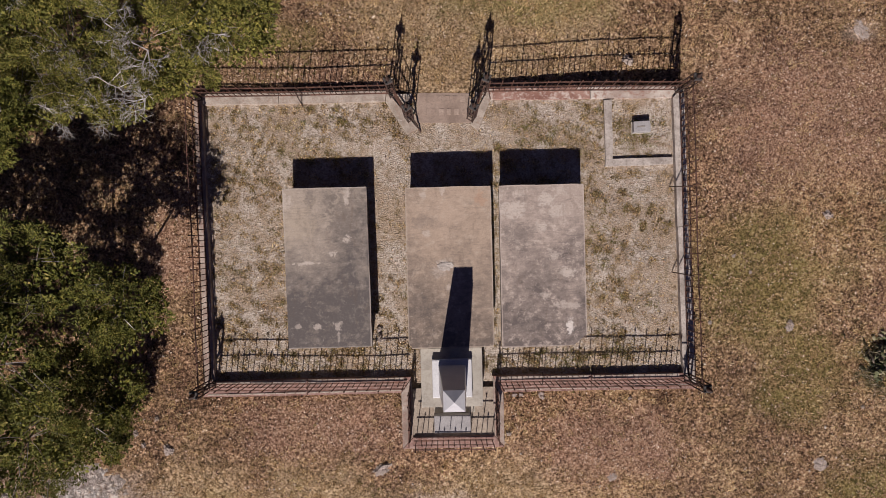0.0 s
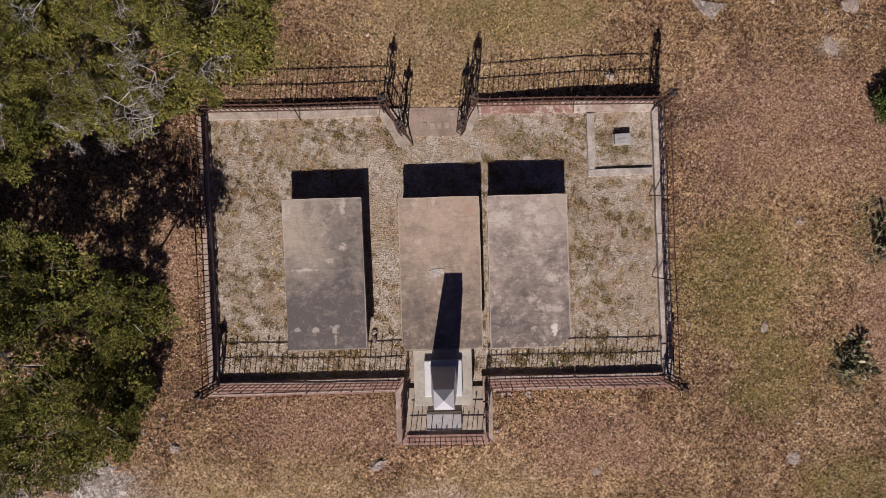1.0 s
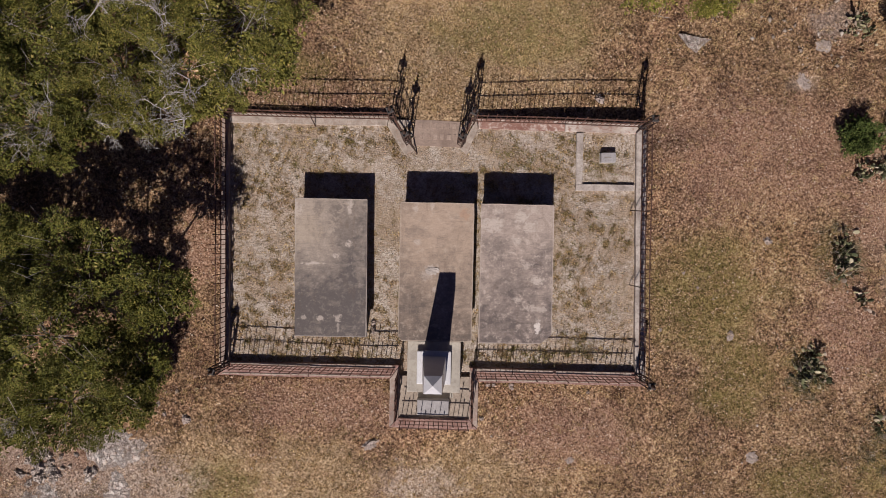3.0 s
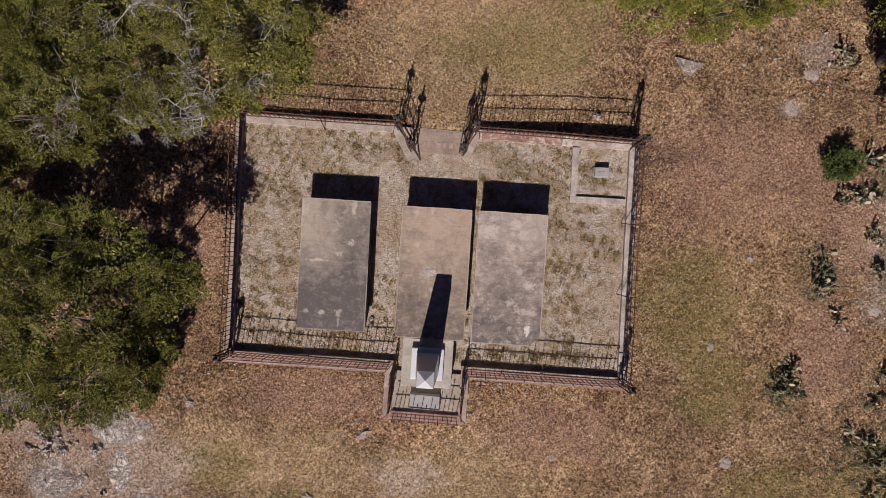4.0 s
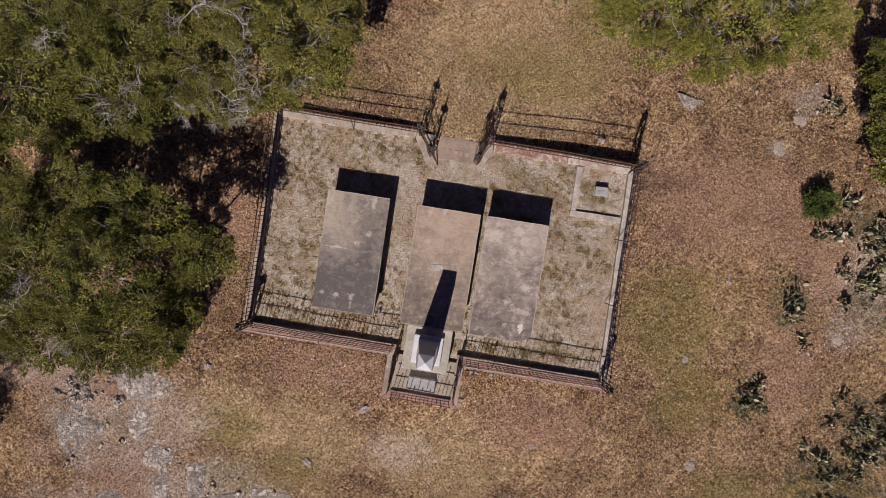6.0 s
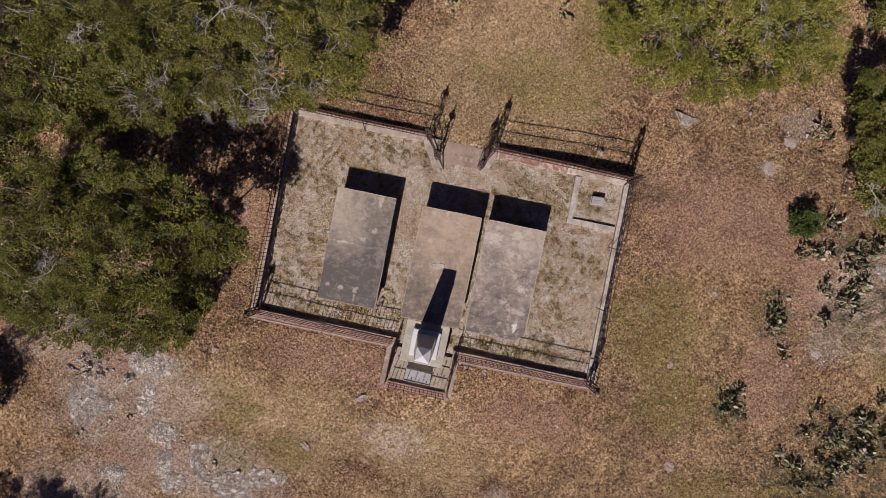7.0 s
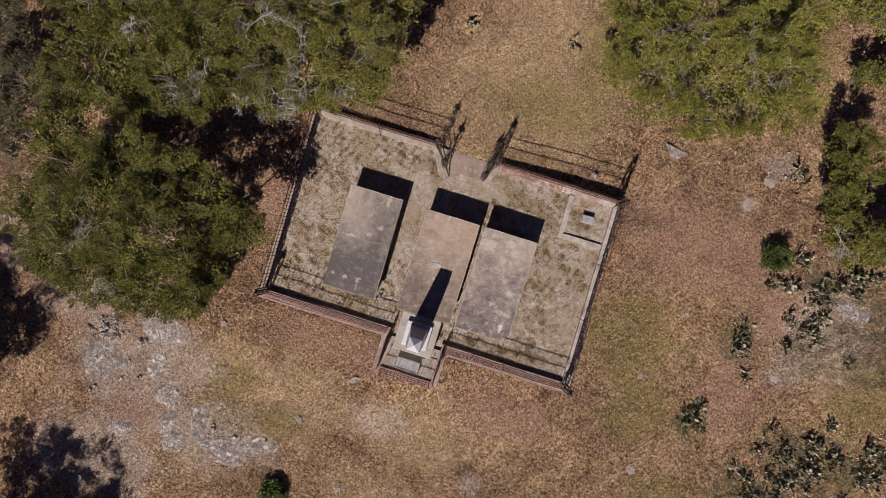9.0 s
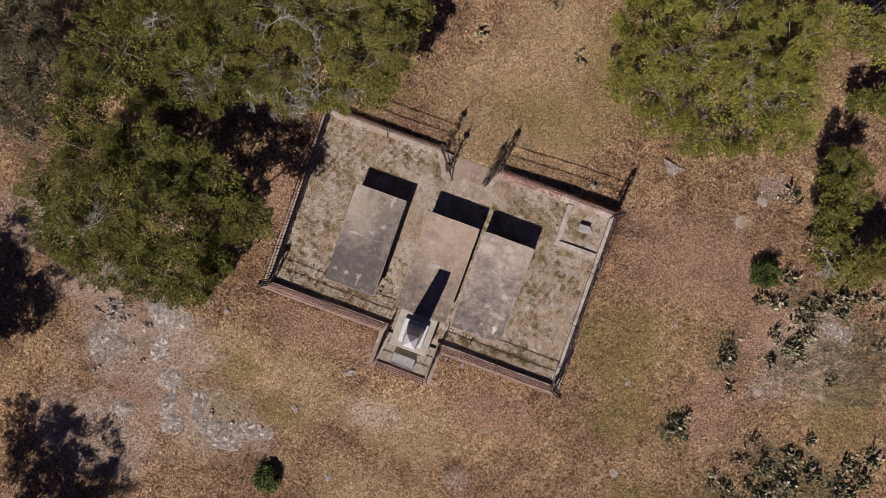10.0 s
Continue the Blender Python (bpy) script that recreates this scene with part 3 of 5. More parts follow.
# ---- box tombs ----
def tomb(corners, top, lid, label, chamfers, seed):
    ob = thing("box_tomb", (0, 0, 0), label, "tomb", "box tombs in the plot")
    (x0, y0), (x1, y0b), (x1b, y1), (x0b, y1b) = corners
    inner = [(x0 + 0.05, y0 + 0.05), (x1 - 0.05, y0b + 0.05), (x1b - 0.05, y1 - 0.05), (x0b + 0.05, y1b - 0.05)]
    cut, base = [], []
    for outline, ring in ((corners, cut), (inner, base)):
        for i, (c, w) in enumerate(zip(outline, chamfers)):
            a, b = Vector(outline[i - 1]), Vector(outline[(i + 1) % 4])
            c = Vector(c)
            ring += [tuple(c)] if not w else [tuple(c + (a - c).normalized() * w), tuple(c + (b - c).normalized() * w * 0.8)]
    part("body", prism(base, GROUND, top - 0.1, 0, 0.004, seed, 0.5), TOMB_SIDE, ob)
    part("lid", prism(cut, top - 0.098, top, 0.012, 0.005, seed + 1, 0.22), lid, ob, "flat weathered stone lid")
    return ob


CHALK, SOOT = (0.53, 0.46, 0.4), (0.11, 0.094, 0.086)
LID_L = slab_material("lid_dark", (0.115, 0.1, 0.094), (0.39, 0.325, 0.265), (0.45, 0.4, 0.35),
                      [(-2.87, 0.9, 0.08, 0.22, 0.45, SOOT), (-2.49, 0.9, 0.12, 0.34, 0.4, SOOT), (-2.2, 0.5, 0.3, 0.5, 0.4, SOOT), (-2.94, -0.35, 0.2, 0.035, 0.8, CHALK), (-2.43, -0.18, 0.08, 0.05, 0.8, CHALK), (-2.17, 0.09, 0.07, 0.07, 0.8, CHALK), (-3.14, -1.56, 0.06, 0.04, 0.5, CHALK),
                       (-2.76, -1.57, 0.06, 0.05, 0.65, CHALK), (-2.38, -1.58, 0.07, 0.09, 0.6, CHALK), (-2.36, -1.8, 0.025, 0.15, 0.4, CHALK), (-2.15, 0.95, 0.05, 0.14, 0.75, CHALK), (-3.3, 0.85, 0.1, 0.14, 0.6, CHALK), (-3.1, 0.45, 0.35, 0.3, 0.35, (0.44, 0.36, 0.27))], (-3.2, 1.1, 0.6, 2.5, 0.6, 0.16), (3, 1, 0), (-3.37, -1.73, -1.99, 1.1))
LID_M = slab_material("lid_tan", (0.15, 0.12, 0.1), (0.41, 0.315, 0.24), (0.47, 0.395, 0.32),
                      [(-0.29, -0.41, 0.12, 0.08, 0.6, CHALK), (-0.42, -0.58, 0.12, 0.09, 0.4, CHALK), (-0.61, 0.18, 0.07, 0.07, 0.5, CHALK), (-0.22, -0.87, 0.05, 0.06, 0.5, CHALK), (-0.23, 0.55, 0.4, 0.35, 0.3, (0.5, 0.385, 0.3)), (0.42, 0.8, 0.1, 0.14, 0.4, (0.42, 0.24, 0.15)), (-0.65, 0.92, 0.05, 0.1, 0.5, CHALK),
                       (-0.3, 0.98, 0.04, 0.1, 0.5, CHALK), (-0.75, -1.2, 0.25, 0.25, 0.3, SOOT), (-0.6, 0.4, 0.3, 0.12, 0.3, SOOT)], (-0.1, 0.6, 0.7, 2.7, 0.5, 0.4), (9, 4, 0), (-1.015, 0.63, -2.03, 1.053))
LID_R = slab_material("lid_grey", (0.14, 0.115, 0.105), (0.41, 0.335, 0.285), (0.55, 0.465, 0.4),
                      [(1.03, 0.59, 0.22, 0.14, 0.8, CHALK), (1.69, 0.74, 0.13, 0.12, 0.8, CHALK), (1.9, 0.55, 0.16, 0.12, 0.65, CHALK), (1.59, 0.25, 0.1, 0.08, 0.7, CHALK), (2.07, -0.64, 0.16, 0.08, 0.85, CHALK), (2.08, -1.68, 0.06, 0.12, 0.9, (0.68, 0.62, 0.57)), (1.79, -0.3, 0.08, 0.08, 0.5, CHALK), (1.64, -1.08, 0.07, 0.06, 0.6, CHALK),
                       (1.19, 0.88, 0.12, 0.08, 0.5, CHALK), (1.94, 0.94, 0.12, 0.08, 0.5, CHALK), (2.05, -1.25, 0.2, 0.07, 0.6, CHALK), (1.2, 0.1, 0.3, 0.2, 0.35, SOOT), (1.5, -0.75, 0.35, 0.2, 0.3, SOOT), (1.3, -1.6, 0.3, 0.2, 0.35, SOOT)], (1.6, 1.2, 0.7, 3.6, 0.42, 0.6), (5, 8, 0), (0.78, 2.405, -2.045, 1.05))
tomb([(-3.33, -1.99), (-1.72, -1.98), (-1.76, 1.105), (-3.385, 1.1)], 0.61, LID_L, "box tomb with a dark grey lichen-spotted stone lid", (0, 0, 0.02, 0), 41)
tomb([(-1.01, -2.03), (0.63, -2.03), (0.632, 1.055), (-1.015, 1.052)], 0.71, LID_M, "box tomb with a tan weathered lid behind the obelisk", (0.1, 0.04, 0, 0), 43)
tomb([(0.775, -2.05), (2.41, -2.04), (2.405, 1.048), (0.79, 1.05)], 0.73, LID_R, "box tomb with a mottled grey lid and broken corner", (0, 0.26, 0, 0), 45)
chip = bmesh.new()
bmesh.ops.create_icosphere(chip, subdivisions=3, radius=1)
for v in chip.verts:
    k = 1 + 0.45 * noise.noise(v.co * 2.3) + 0.2 * noise.noise(v.co * 6)
    v.co = Vector((-0.28 + 0.15 * v.co.x * k, -0.47 + 0.085 * v.co.y * k, 0.71 + 0.016 * v.co.z * k))
tagged(new("mortar_patch", mesh_of("mortar_patch", chip, KERB_GREY)), "rough pale mortar patch on the tan tomb lid", "mortar patch")

# ---- obelisk and its marker ----
obelisk = thing("obelisk", (-0.19, -2.62, 0), "grey granite obelisk on a stepped concrete base", "monument")
part("base", box(bmesh.new(), -0.605, 0.585, -0.57, 0.57, -0.45, 0.6, 0.012), CONCRETE, obelisk, "broad concrete base block")
part("plinth", box(bmesh.new(), -0.385, 0.375, -0.365, 0.37, 0.603, 0.73, 0.02), WHITE_STONE, obelisk, "pale granite plinth")
shaft = bmesh.new()
rings = [[shaft.verts.new((sx * h, sy * h, z)) for sx, sy in ((-1, -1), (1, -1), (1, 1), (-1, 1))] for h, z in ((0.262, 0.733), (0.18, 2.517))]
tip = shaft.verts.new((0, 0, 2.645))
for i in range(4):
    j = (i + 1) % 4
    shaft.faces.new((rings[0][i], rings[0][j], rings[1][j], rings[1][i]))
    shaft.faces.new((rings[1][i], rings[1][j], tip))
shaft.faces.new(rings[0][::-1])
bmesh.ops.bevel(shaft, geom=list(shaft.edges), offset=0.004, segments=1, affect="EDGES")
part("shaft", shaft, SHAFT_STONE, obelisk, "tapered polished granite shaft with pointed top")

marker = thing("grave_marker", (-0.205, -3.6, 0), "low grey granite marker block at the obelisk's foot", "grave marker")
block = part("block", box(bmesh.new(), -0.36, 0.36, -0.18, 0.17, -0.2, 0.3, 0.015), MARKER_STONE, marker)
part("foot", box(bmesh.new(), -0.36, 0.46, 0.175, 0.3, -0.2, 0.12, 0.01), CONCRETE, marker)

head = thing("headstone", (3.74, 2.22, -0.03), "small pale headstone tablet in the little grave plot", "headstone", turn=0.03)
tablet = part("tablet", box(bmesh.new(), -0.17, 0.17, -0.11, 0.11, 0.05, 0.17, 0.012), MARKER_STONE, head)
part("foot", box(bmesh.new(), -0.185, 0.185, -0.125, 0.125, -0.1, 0.05, 0.01), CONCRETE, head)
part("letter_bar", box(bmesh.new(), -0.1, 0.06, -0.01, 0.015, 0.166, 0.1725, 0.002), TOMB_SIDE, tablet, "unreadable line of lettering")

# ---- iron fence ----
def picket_mesh(height, name):
    bm = bmesh.new()
    bar(bm, (0, 0, 0), (0, 0, height - 0.06), 0.0085, 0.0085, 6)
    bar(bm, (0, 0, height - 0.075), (0, 0, height - 0.045), 0.011, 0.017, 6)
    bar(bm, (0, 0, height - 0.045), (0, 0, height), 0.017, 0.003, 6)
    return mesh_of(name, bm, IRON)


TALL, SHORT = picket_mesh(0.8, "picket"), picket_mesh(0.44, "picket")
fence_seed = [0]


def fence(a, b, z0=0.125, label="rusted iron picket fence panel on the kerb", pitch=0.11, bow=0.008, tip=0.0):
    """A panel between two posts: three rails that sag a little, tall and short pickets in turn."""
    fence_seed[0] += 1
    r = random.Random(fence_seed[0])
    a, b = Vector(a), Vector(b)
    way, length = (b - a).normalized(), (b - a).length
    ob = thing("iron_fence", (a.x, a.y, z0), label, "fence", "iron fence round the plot", turn=math.atan2(way.y, way.x))
    phase, lean = r.uniform(0, 6), r.uniform(-0.01, 0.01) + tip

    def off(s, z):
        return bow * math.sin(s * 1.7 + phase) * min(1, z / 0.4 + 0.2) + lean * z

    for z, w, h in ((0.05, 0.026, 0.014), (0.36, 0.022, 0.012), (0.66, 0.024, 0.013)):
        bm, n = bmesh.new(), max(2, int(length / 0.3))
        rows = []
        for i in range(n + 1):
            s, sag = 0.06 + (length - 0.12) * i / n, 0.004 * math.sin(4 * i / n + phase)
            y = off(s, z)
            rows.append([bm.verts.new((s, y + dy * w / 2, z + sag + dz * h / 2)) for dy, dz in ((-1, -1), (1, -1), (1, 1), (-1, 1))])
        for p, q in zip(rows, rows[1:]):
            for i in range(4):
                j = (i + 1) % 4
                bm.faces.new((p[i], q[i], q[j], p[j]))
        bm.faces.new(rows[0])
        bm.faces.new(rows[-1][::-1])
        bmesh.ops.recalc_face_normals(bm, faces=bm.faces)
        part("rail", bm, IRON, ob)
    k = max(2, round((length - 0.2) / pitch))
    for i in range(k + 1):
        s = 0.1 + (length - 0.2) * i / k
        tall = i % 2 == 0
        p = part("picket", TALL if tall else SHORT, IRON, ob)
        p.location = (s, off(s, 0.05), 0.02)
        top = 0.8 if tall else 0.44
        p.rotation_euler = (-math.atan2(off(s, top) - off(s, 0.05), top) + r.gauss(0, 0.012), r.gauss(0, 0.014), r.uniform(0, 1))
    return ob


POST_BAR = mesh_of("bar", bar(bmesh.new(), (0, 0, 0), (0, 0, 0.98), 0.012, 0.012, 6), IRON_DARK)
POST_BALL = mesh_of("knob", turned([(0.008, -0.024), (0.018, -0.016), (0.023, 0), (0.018, 0.016), (0.006, 0.025)], 8), IRON_GREY, True)


def post(x, y, z0, label, tall=1.0, turn=0.0):
    """An openwork cast post: four bars, scrolled webs, a cap with four knobs and a finial."""
    ob = thing("fence_post", (x, y, z0), label, "fence post", "cast iron fence posts", turn=turn)
    w = 0.066
    for sx, sy in ((-1, -1), (1, -1), (1, 1), (-1, 1)):
        part("bar", POST_BAR, IRON_DARK, ob).location = (sx * w, sy * w, 0)
    for z in (0.03, 0.33, 0.64, 0.95):
        bm = bmesh.new()
        for sx, sy, ex, ey in ((-1, -1, 1, -1), (1, -1, 1, 1), (1, 1, -1, 1), (-1, 1, -1, -1)):
            bar(bm, (sx * w, sy * w, z), (ex * w, ey * w, z), 0.011, 0.011, 5)
        part("ring", bm, IRON_DARK, ob)
    bm = bmesh.new()
    for i in range(12):
        a, b = i * 0.95, (i + 1) * 0.95
        bar(bm, (0.035 * math.cos(a), 0.035 * math.sin(a), 0.08 * i), (0.035 * math.cos(b), 0.035 * math.sin(b), 0.08 * (i + 1)), 0.022, 0.022, 5)
    part("core", bm, IRON_DARK, ob, "twisted cast core")
    cap = part("cap", box(bmesh.new(), -0.072, 0.072, -0.072, 0.072, 0.965, 0.995, 0.01), IRON_GREY, ob)
    for sx, sy in ((-1, -1), (1, -1), (1, 1), (-1, 1)):
        part("knob", POST_BALL, IRON_GREY, cap).location = (sx * 0.055, sy * 0.055, 1.01)
    part("finial", turned([(0.04, 0.98), (0.026, 1.01), (0.042, 1.05), (0.044, 1.08), (0.022, 1.12), (0.013, 1.15), (0.018, 1.165), (0.004, 1.0 + 0.24 * tall)], 8), IRON_DARK, cap, "", True)
    return ob


CORNER, GATE = "openwork cast iron corner post with knobbed cap", "openwork cast iron gate post with knobbed cap"
FL, FR, BR, BL = (-5.0, -2.73), (4.53, -2.85), (4.49, 2.94), (-5.12, 3.02)
GLO, GLI, GRO, GRI = (-1.25, 3.0), (-0.92, 2.5), (0.57, 3.0), (0.325, 2.48)
for p in (FL, FR, BR, BL):
    post(*p, 0.12, CORNER, 0.9)
for p, a in ((GLO, 0.4), (GLI, 0.6), (GRO, -0.4), (GRI, -0.6)):
    post(*p, 0.12, GATE, 1.3, a).scale.z = 1.06
NL, NR = (-1.04, -2.79), (0.67, -2.83)
OL, OR = (-1.04, -3.96), (0.675, -3.97)
for a, b in ((FL, NL), (NR, FR), (BL, GLO), (GLO, GLI), (GRI, GRO), (GRO, BR), (NL, OL), (OL, OR), (OR, NR)):
    fence(a, b, 0.1 if a[1] > 2 else 0.125)
fence((4.535, -2.85), (4.5, 2.94), tip=-0.035)
fence(BL, FL, tip=-0.04)


def brace(points, label="bent iron stay bracing the fence"):
    bm = bmesh.new()
    for a, b in zip(points, points[1:]):
        bar(bm, a, b, 0.011, 0.011, 6)
    ob = new("fence_brace", mesh_of("fence_brace", bm, IRON_DARK))
    return tagged(ob, label, "brace", "fence braces")


for y in (1.0, -0.73):
    brace([(4.31, y + 0.01, 0.0), (4.33, y, 0.125), (4.35, y, 0.16), (4.46, y - 0.03, 0.47), (4.52, y - 0.05, 0.66)])
brace([(-3.12, 3.0, 0.48), (-3.1, 2.93, 0.3), (-3.08, 2.86, 0.12), (-3.07, 2.82, -0.02)])
brace([(1.55, -2.8, 0.6), (1.6, -2.7, 0.35), (1.62, -2.66, 0.13)])
# Added bar in place of an unidentified dark line; no such bar is known.
leaning = bar(bmesh.new(), (-0.92, 2.56, 0.45), (-0.7, 2.24, 0.0), 0.022, 0.016, 6)
tagged(new("stand_in_bar", mesh_of("stand_in_bar", leaning, IRON_DARK)), "dark leaning bar added in place of an unidentified dark line", "iron bar")


# ---- loose stones ----
def boulder(x, y, size, height, seed, label, material=None, name="field_stone", sharp=0.35):
    bm = bmesh.new()
    bmesh.ops.create_icosphere(bm, subdivisions=3, radius=1)
    shift = Vector((seed * 3.1, seed * 1.7, 0))
    for v in bm.verts:
        k = 1 + sharp * 1.6 * noise.noise(v.co * 1.6 + shift) + 0.5 * noise.noise(v.co * 3.5 + shift) + 0.25 * noise.noise(v.co * 8 + shift)
        v.co = Vector((size[0] * v.co.x * k, size[1] * v.co.y * k, height * v.co.z * k))
    ob = new(name, mesh_of(name, bm, material or FIELDSTONE))
    ob.location = (x, y, float(ground_height(x, y)) + height * 0.1)
    if -5 < x < 4.4 and -2.7 < y < 2.9:
        ob.location.z = height * 0.3
    ob.rotation_euler.z = seed * 1.3
    return tagged(ob, label, "stone", "loose field stones")


PALE, GREY = "pale broken field stone lying in the grass", "flat grey limestone lying in the turf"
STONES = [(6.78, -1.88, 0.13, 0.1, 0.04), (7.62, 0.36, 0.12, 0.1, 0.06), (7.36, -4.76, 0.17, 0.15, 0.03), (8.4, 4.15, 0.26, 0.14, 0.02), (8.87, 5.02, 0.22, 0.18, 0.025), (1.6, -3.15, 0.1, 0.08, 0.06), (1.06, -3.12, 0.06, 0.05, 0.05), (1.2, -3.12, 0.06, 0.05, 0.04), (-5.97, -4.08, 0.13, 0.11, 0.05), (-1.66, -4.58, 0.22, 0.12, 0.06)]
STONES += [(-4.56, -0.66, 0.045, 0.035, 0.03), (-1.62, -1.9, 0.05, 0.1, 0.1), (-1.63, -1.72, 0.08, 0.06, 0.05), (0.93, -3.9, 0.07, 0.05, 0.05), (3.4, -3.25, 0.05, 0.04, 0.04), (5.95, -0.77, 0.05, 0.04, 0.03), (8.25, -3.6, 0.05, 0.04, 0.03), (-6.5, -3.98, 0.07, 0.06, 0.05), (-2.94, -6.3, 0.2, 0.12, 0.05), (-1.17, -8.0, 0.16, 0.12, 0.05)]
STONES += [(3.6, 3.68, 0.14, 0.1, 0.1), (5.05, -1.76, 0.05, 0.05, 0.04), (-6.66, -3.75, 0.08, 0.06, 0.05), (10.5, -4.2, 0.1, 0.07, 0.06), (3.03, -4.85, 0.12, 0.1, 0.02), (10.78, -0.73, 0.2, 0.15, 0.03), (5.6, -0.42, 0.05, 0.04, 0.03), (-6.2, -3.43, 0.06, 0.05, 0.04)]
for i, (x, y, sx, sy, h) in enumerate(STONES):
    boulder(x, y, (sx * 0.8, sy * 0.8), h * 0.9, i + 1, PALE)
flat = prism([(5.44, 5.24), (5.68, 4.9), (5.87, 4.76), (5.97, 4.95), (6.2, 5.12), (5.84, 5.13)], -0.4, float(ground_height(5.9, 5.15)) + 0.03, 0.02, 0.02, 77, 0.12)
tagged(new("flat_rock", mesh_of("flat_rock", flat, LIMESTONE)), GREY, "stone", "loose field stones")


def outcrop(cx, cy, rx, ry, seed, lift=0.2):
    """Bedrock that breaks through the turf: an uneven sheet, above the ground only inside its ragged outline."""
    nx, ny = int(rx * 2.6 / 0.05), int(ry * 2.6 / 0.05)
    x, y = np.meshgrid(np.linspace(cx - rx * 1.3, cx + rx * 1.3, nx), np.linspace(cy - ry * 1.3, cy + ry * 1.3, ny), indexing="ij")
    x, y = x.ravel(), y.ravel()
    rock = np.array([(noise.fractal(Vector((u * 1.4, v * 1.4, seed)), 0.6, 2.1, 6), noise.noise(Vector((u * 3.1, v * 3.1, seed + 7))), noise.fractal(Vector((u * 6, v * 6, seed)), 0.5, 2.2, 4)) for u, v in zip(x, y)])
    d = np.hypot((x - cx) / rx, (y - cy) / ry) + 0.5 * rock[:, 0] + 0.12 * rock[:, 2]
    z = ground_height(x, y) + np.clip(0.85 - d, -0.5, 0.2) * lift + 0.04 * np.floor(2.5 * rock[:, 1] + 0.8 * rock[:, 0]) / 2.5 + 0.026 * rock[:, 2]
    q = (np.arange(nx - 1)[:, None] * ny + np.arange(ny - 1)[None, :]).ravel()
    me = arrays("limestone_outcrop", np.stack([x, y, z], 1), np.stack([q, q + ny, q + ny + 1, q + 1], 1), LIMESTONE)
    tagged(new("limestone_outcrop", me), "grey limestone bedrock breaking through the turf", "rock", "limestone outcrops")


ROCKS = [(-7.75, -4.9, 0.95, 0.68), (-7.63, -5.96, 0.3, 0.65), (-9.24, -6.37, 0.72, 0.85), (-7.03, -6.77, 0.6, 0.38), (-6.82, -7.58, 0.36, 0.65), (-5.81, -7.28, 0.36, 0.7), (-6.37, -8.09, 0.5, 0.36), (-4.8, -7.84, 1.0, 0.46), (-3.79, -7.43, 0.65, 0.3), (-12.03, -3.64, 0.7, 0.5), (-8.09, -8.19, 0.45, 0.35), (12.44, 1.92, 0.6, 0.35)]
for i, (cx, cy, rx, ry) in enumerate(ROCKS):
    outcrop(cx, cy, rx, ry, 60 + 5 * i)


ledge = random.Random(31)
for i in range(22):
    size = ledge.uniform(0.06, 0.15)
    boulder(-9.55 + ledge.gauss(0, 0.4), -5.35 + ledge.gauss(0, 0.2), (size, size * ledge.uniform(0.6, 0.9)), size * ledge.uniform(0.5, 0.8), 120 + i, "broken limestone block lying by the bedrock", LIMESTONE, "ledge_stone", 0.5)


# ---- trees ----
def sprig_cloud(name, centres, radius, per, size, material, seed, flat=0.75, slim=0.1):
    """Leafy tufts: round each centre, kite-shaped sprigs that point outwards and up."""
    r = np.random.RandomState(seed)
    n = len(centres) * per
    base = np.repeat(centres, per, 0)
    way = r.normal(size=(n, 3))
    way[:, 2] = np.abs(way[:, 2]) * 0.7 + 0.15 * r.normal(size=n)
    way /= np.linalg.norm(way, axis=1)[:, None] + 1e-9
    rad = np.repeat(radius * r.uniform(0.6, 1.25, len(centres)), per)
    start = base + way * (rad * r.uniform(0.15, 1.0, n) ** 0.7)[:, None] * np.array([1, 1, flat])
    tip_way = way + r.normal(scale=0.45, size=(n, 3))
    tip_way /= np.linalg.norm(tip_way, axis=1)[:, None]
    side = np.cross(tip_way, np.array([0.0, -0.3, 1.0]) + r.normal(scale=0.55, size=(n, 3)))
    side /= np.linalg.norm(side, axis=1)[:, None] + 1e-9
    long, wide = size * r.uniform(0.6, 1.3, n)[:, None], size * slim * r.uniform(0.7, 1.4, n)[:, None]
    a, b = start, start + tip_way * long
    mid = start + tip_way * long * 0.55
    verts = np.stack([a, mid + side * wide, b, mid - side * wide], 1).reshape(-1, 3)
    return arrays(name, verts, np.arange(n * 4).reshape(n, 4), material)


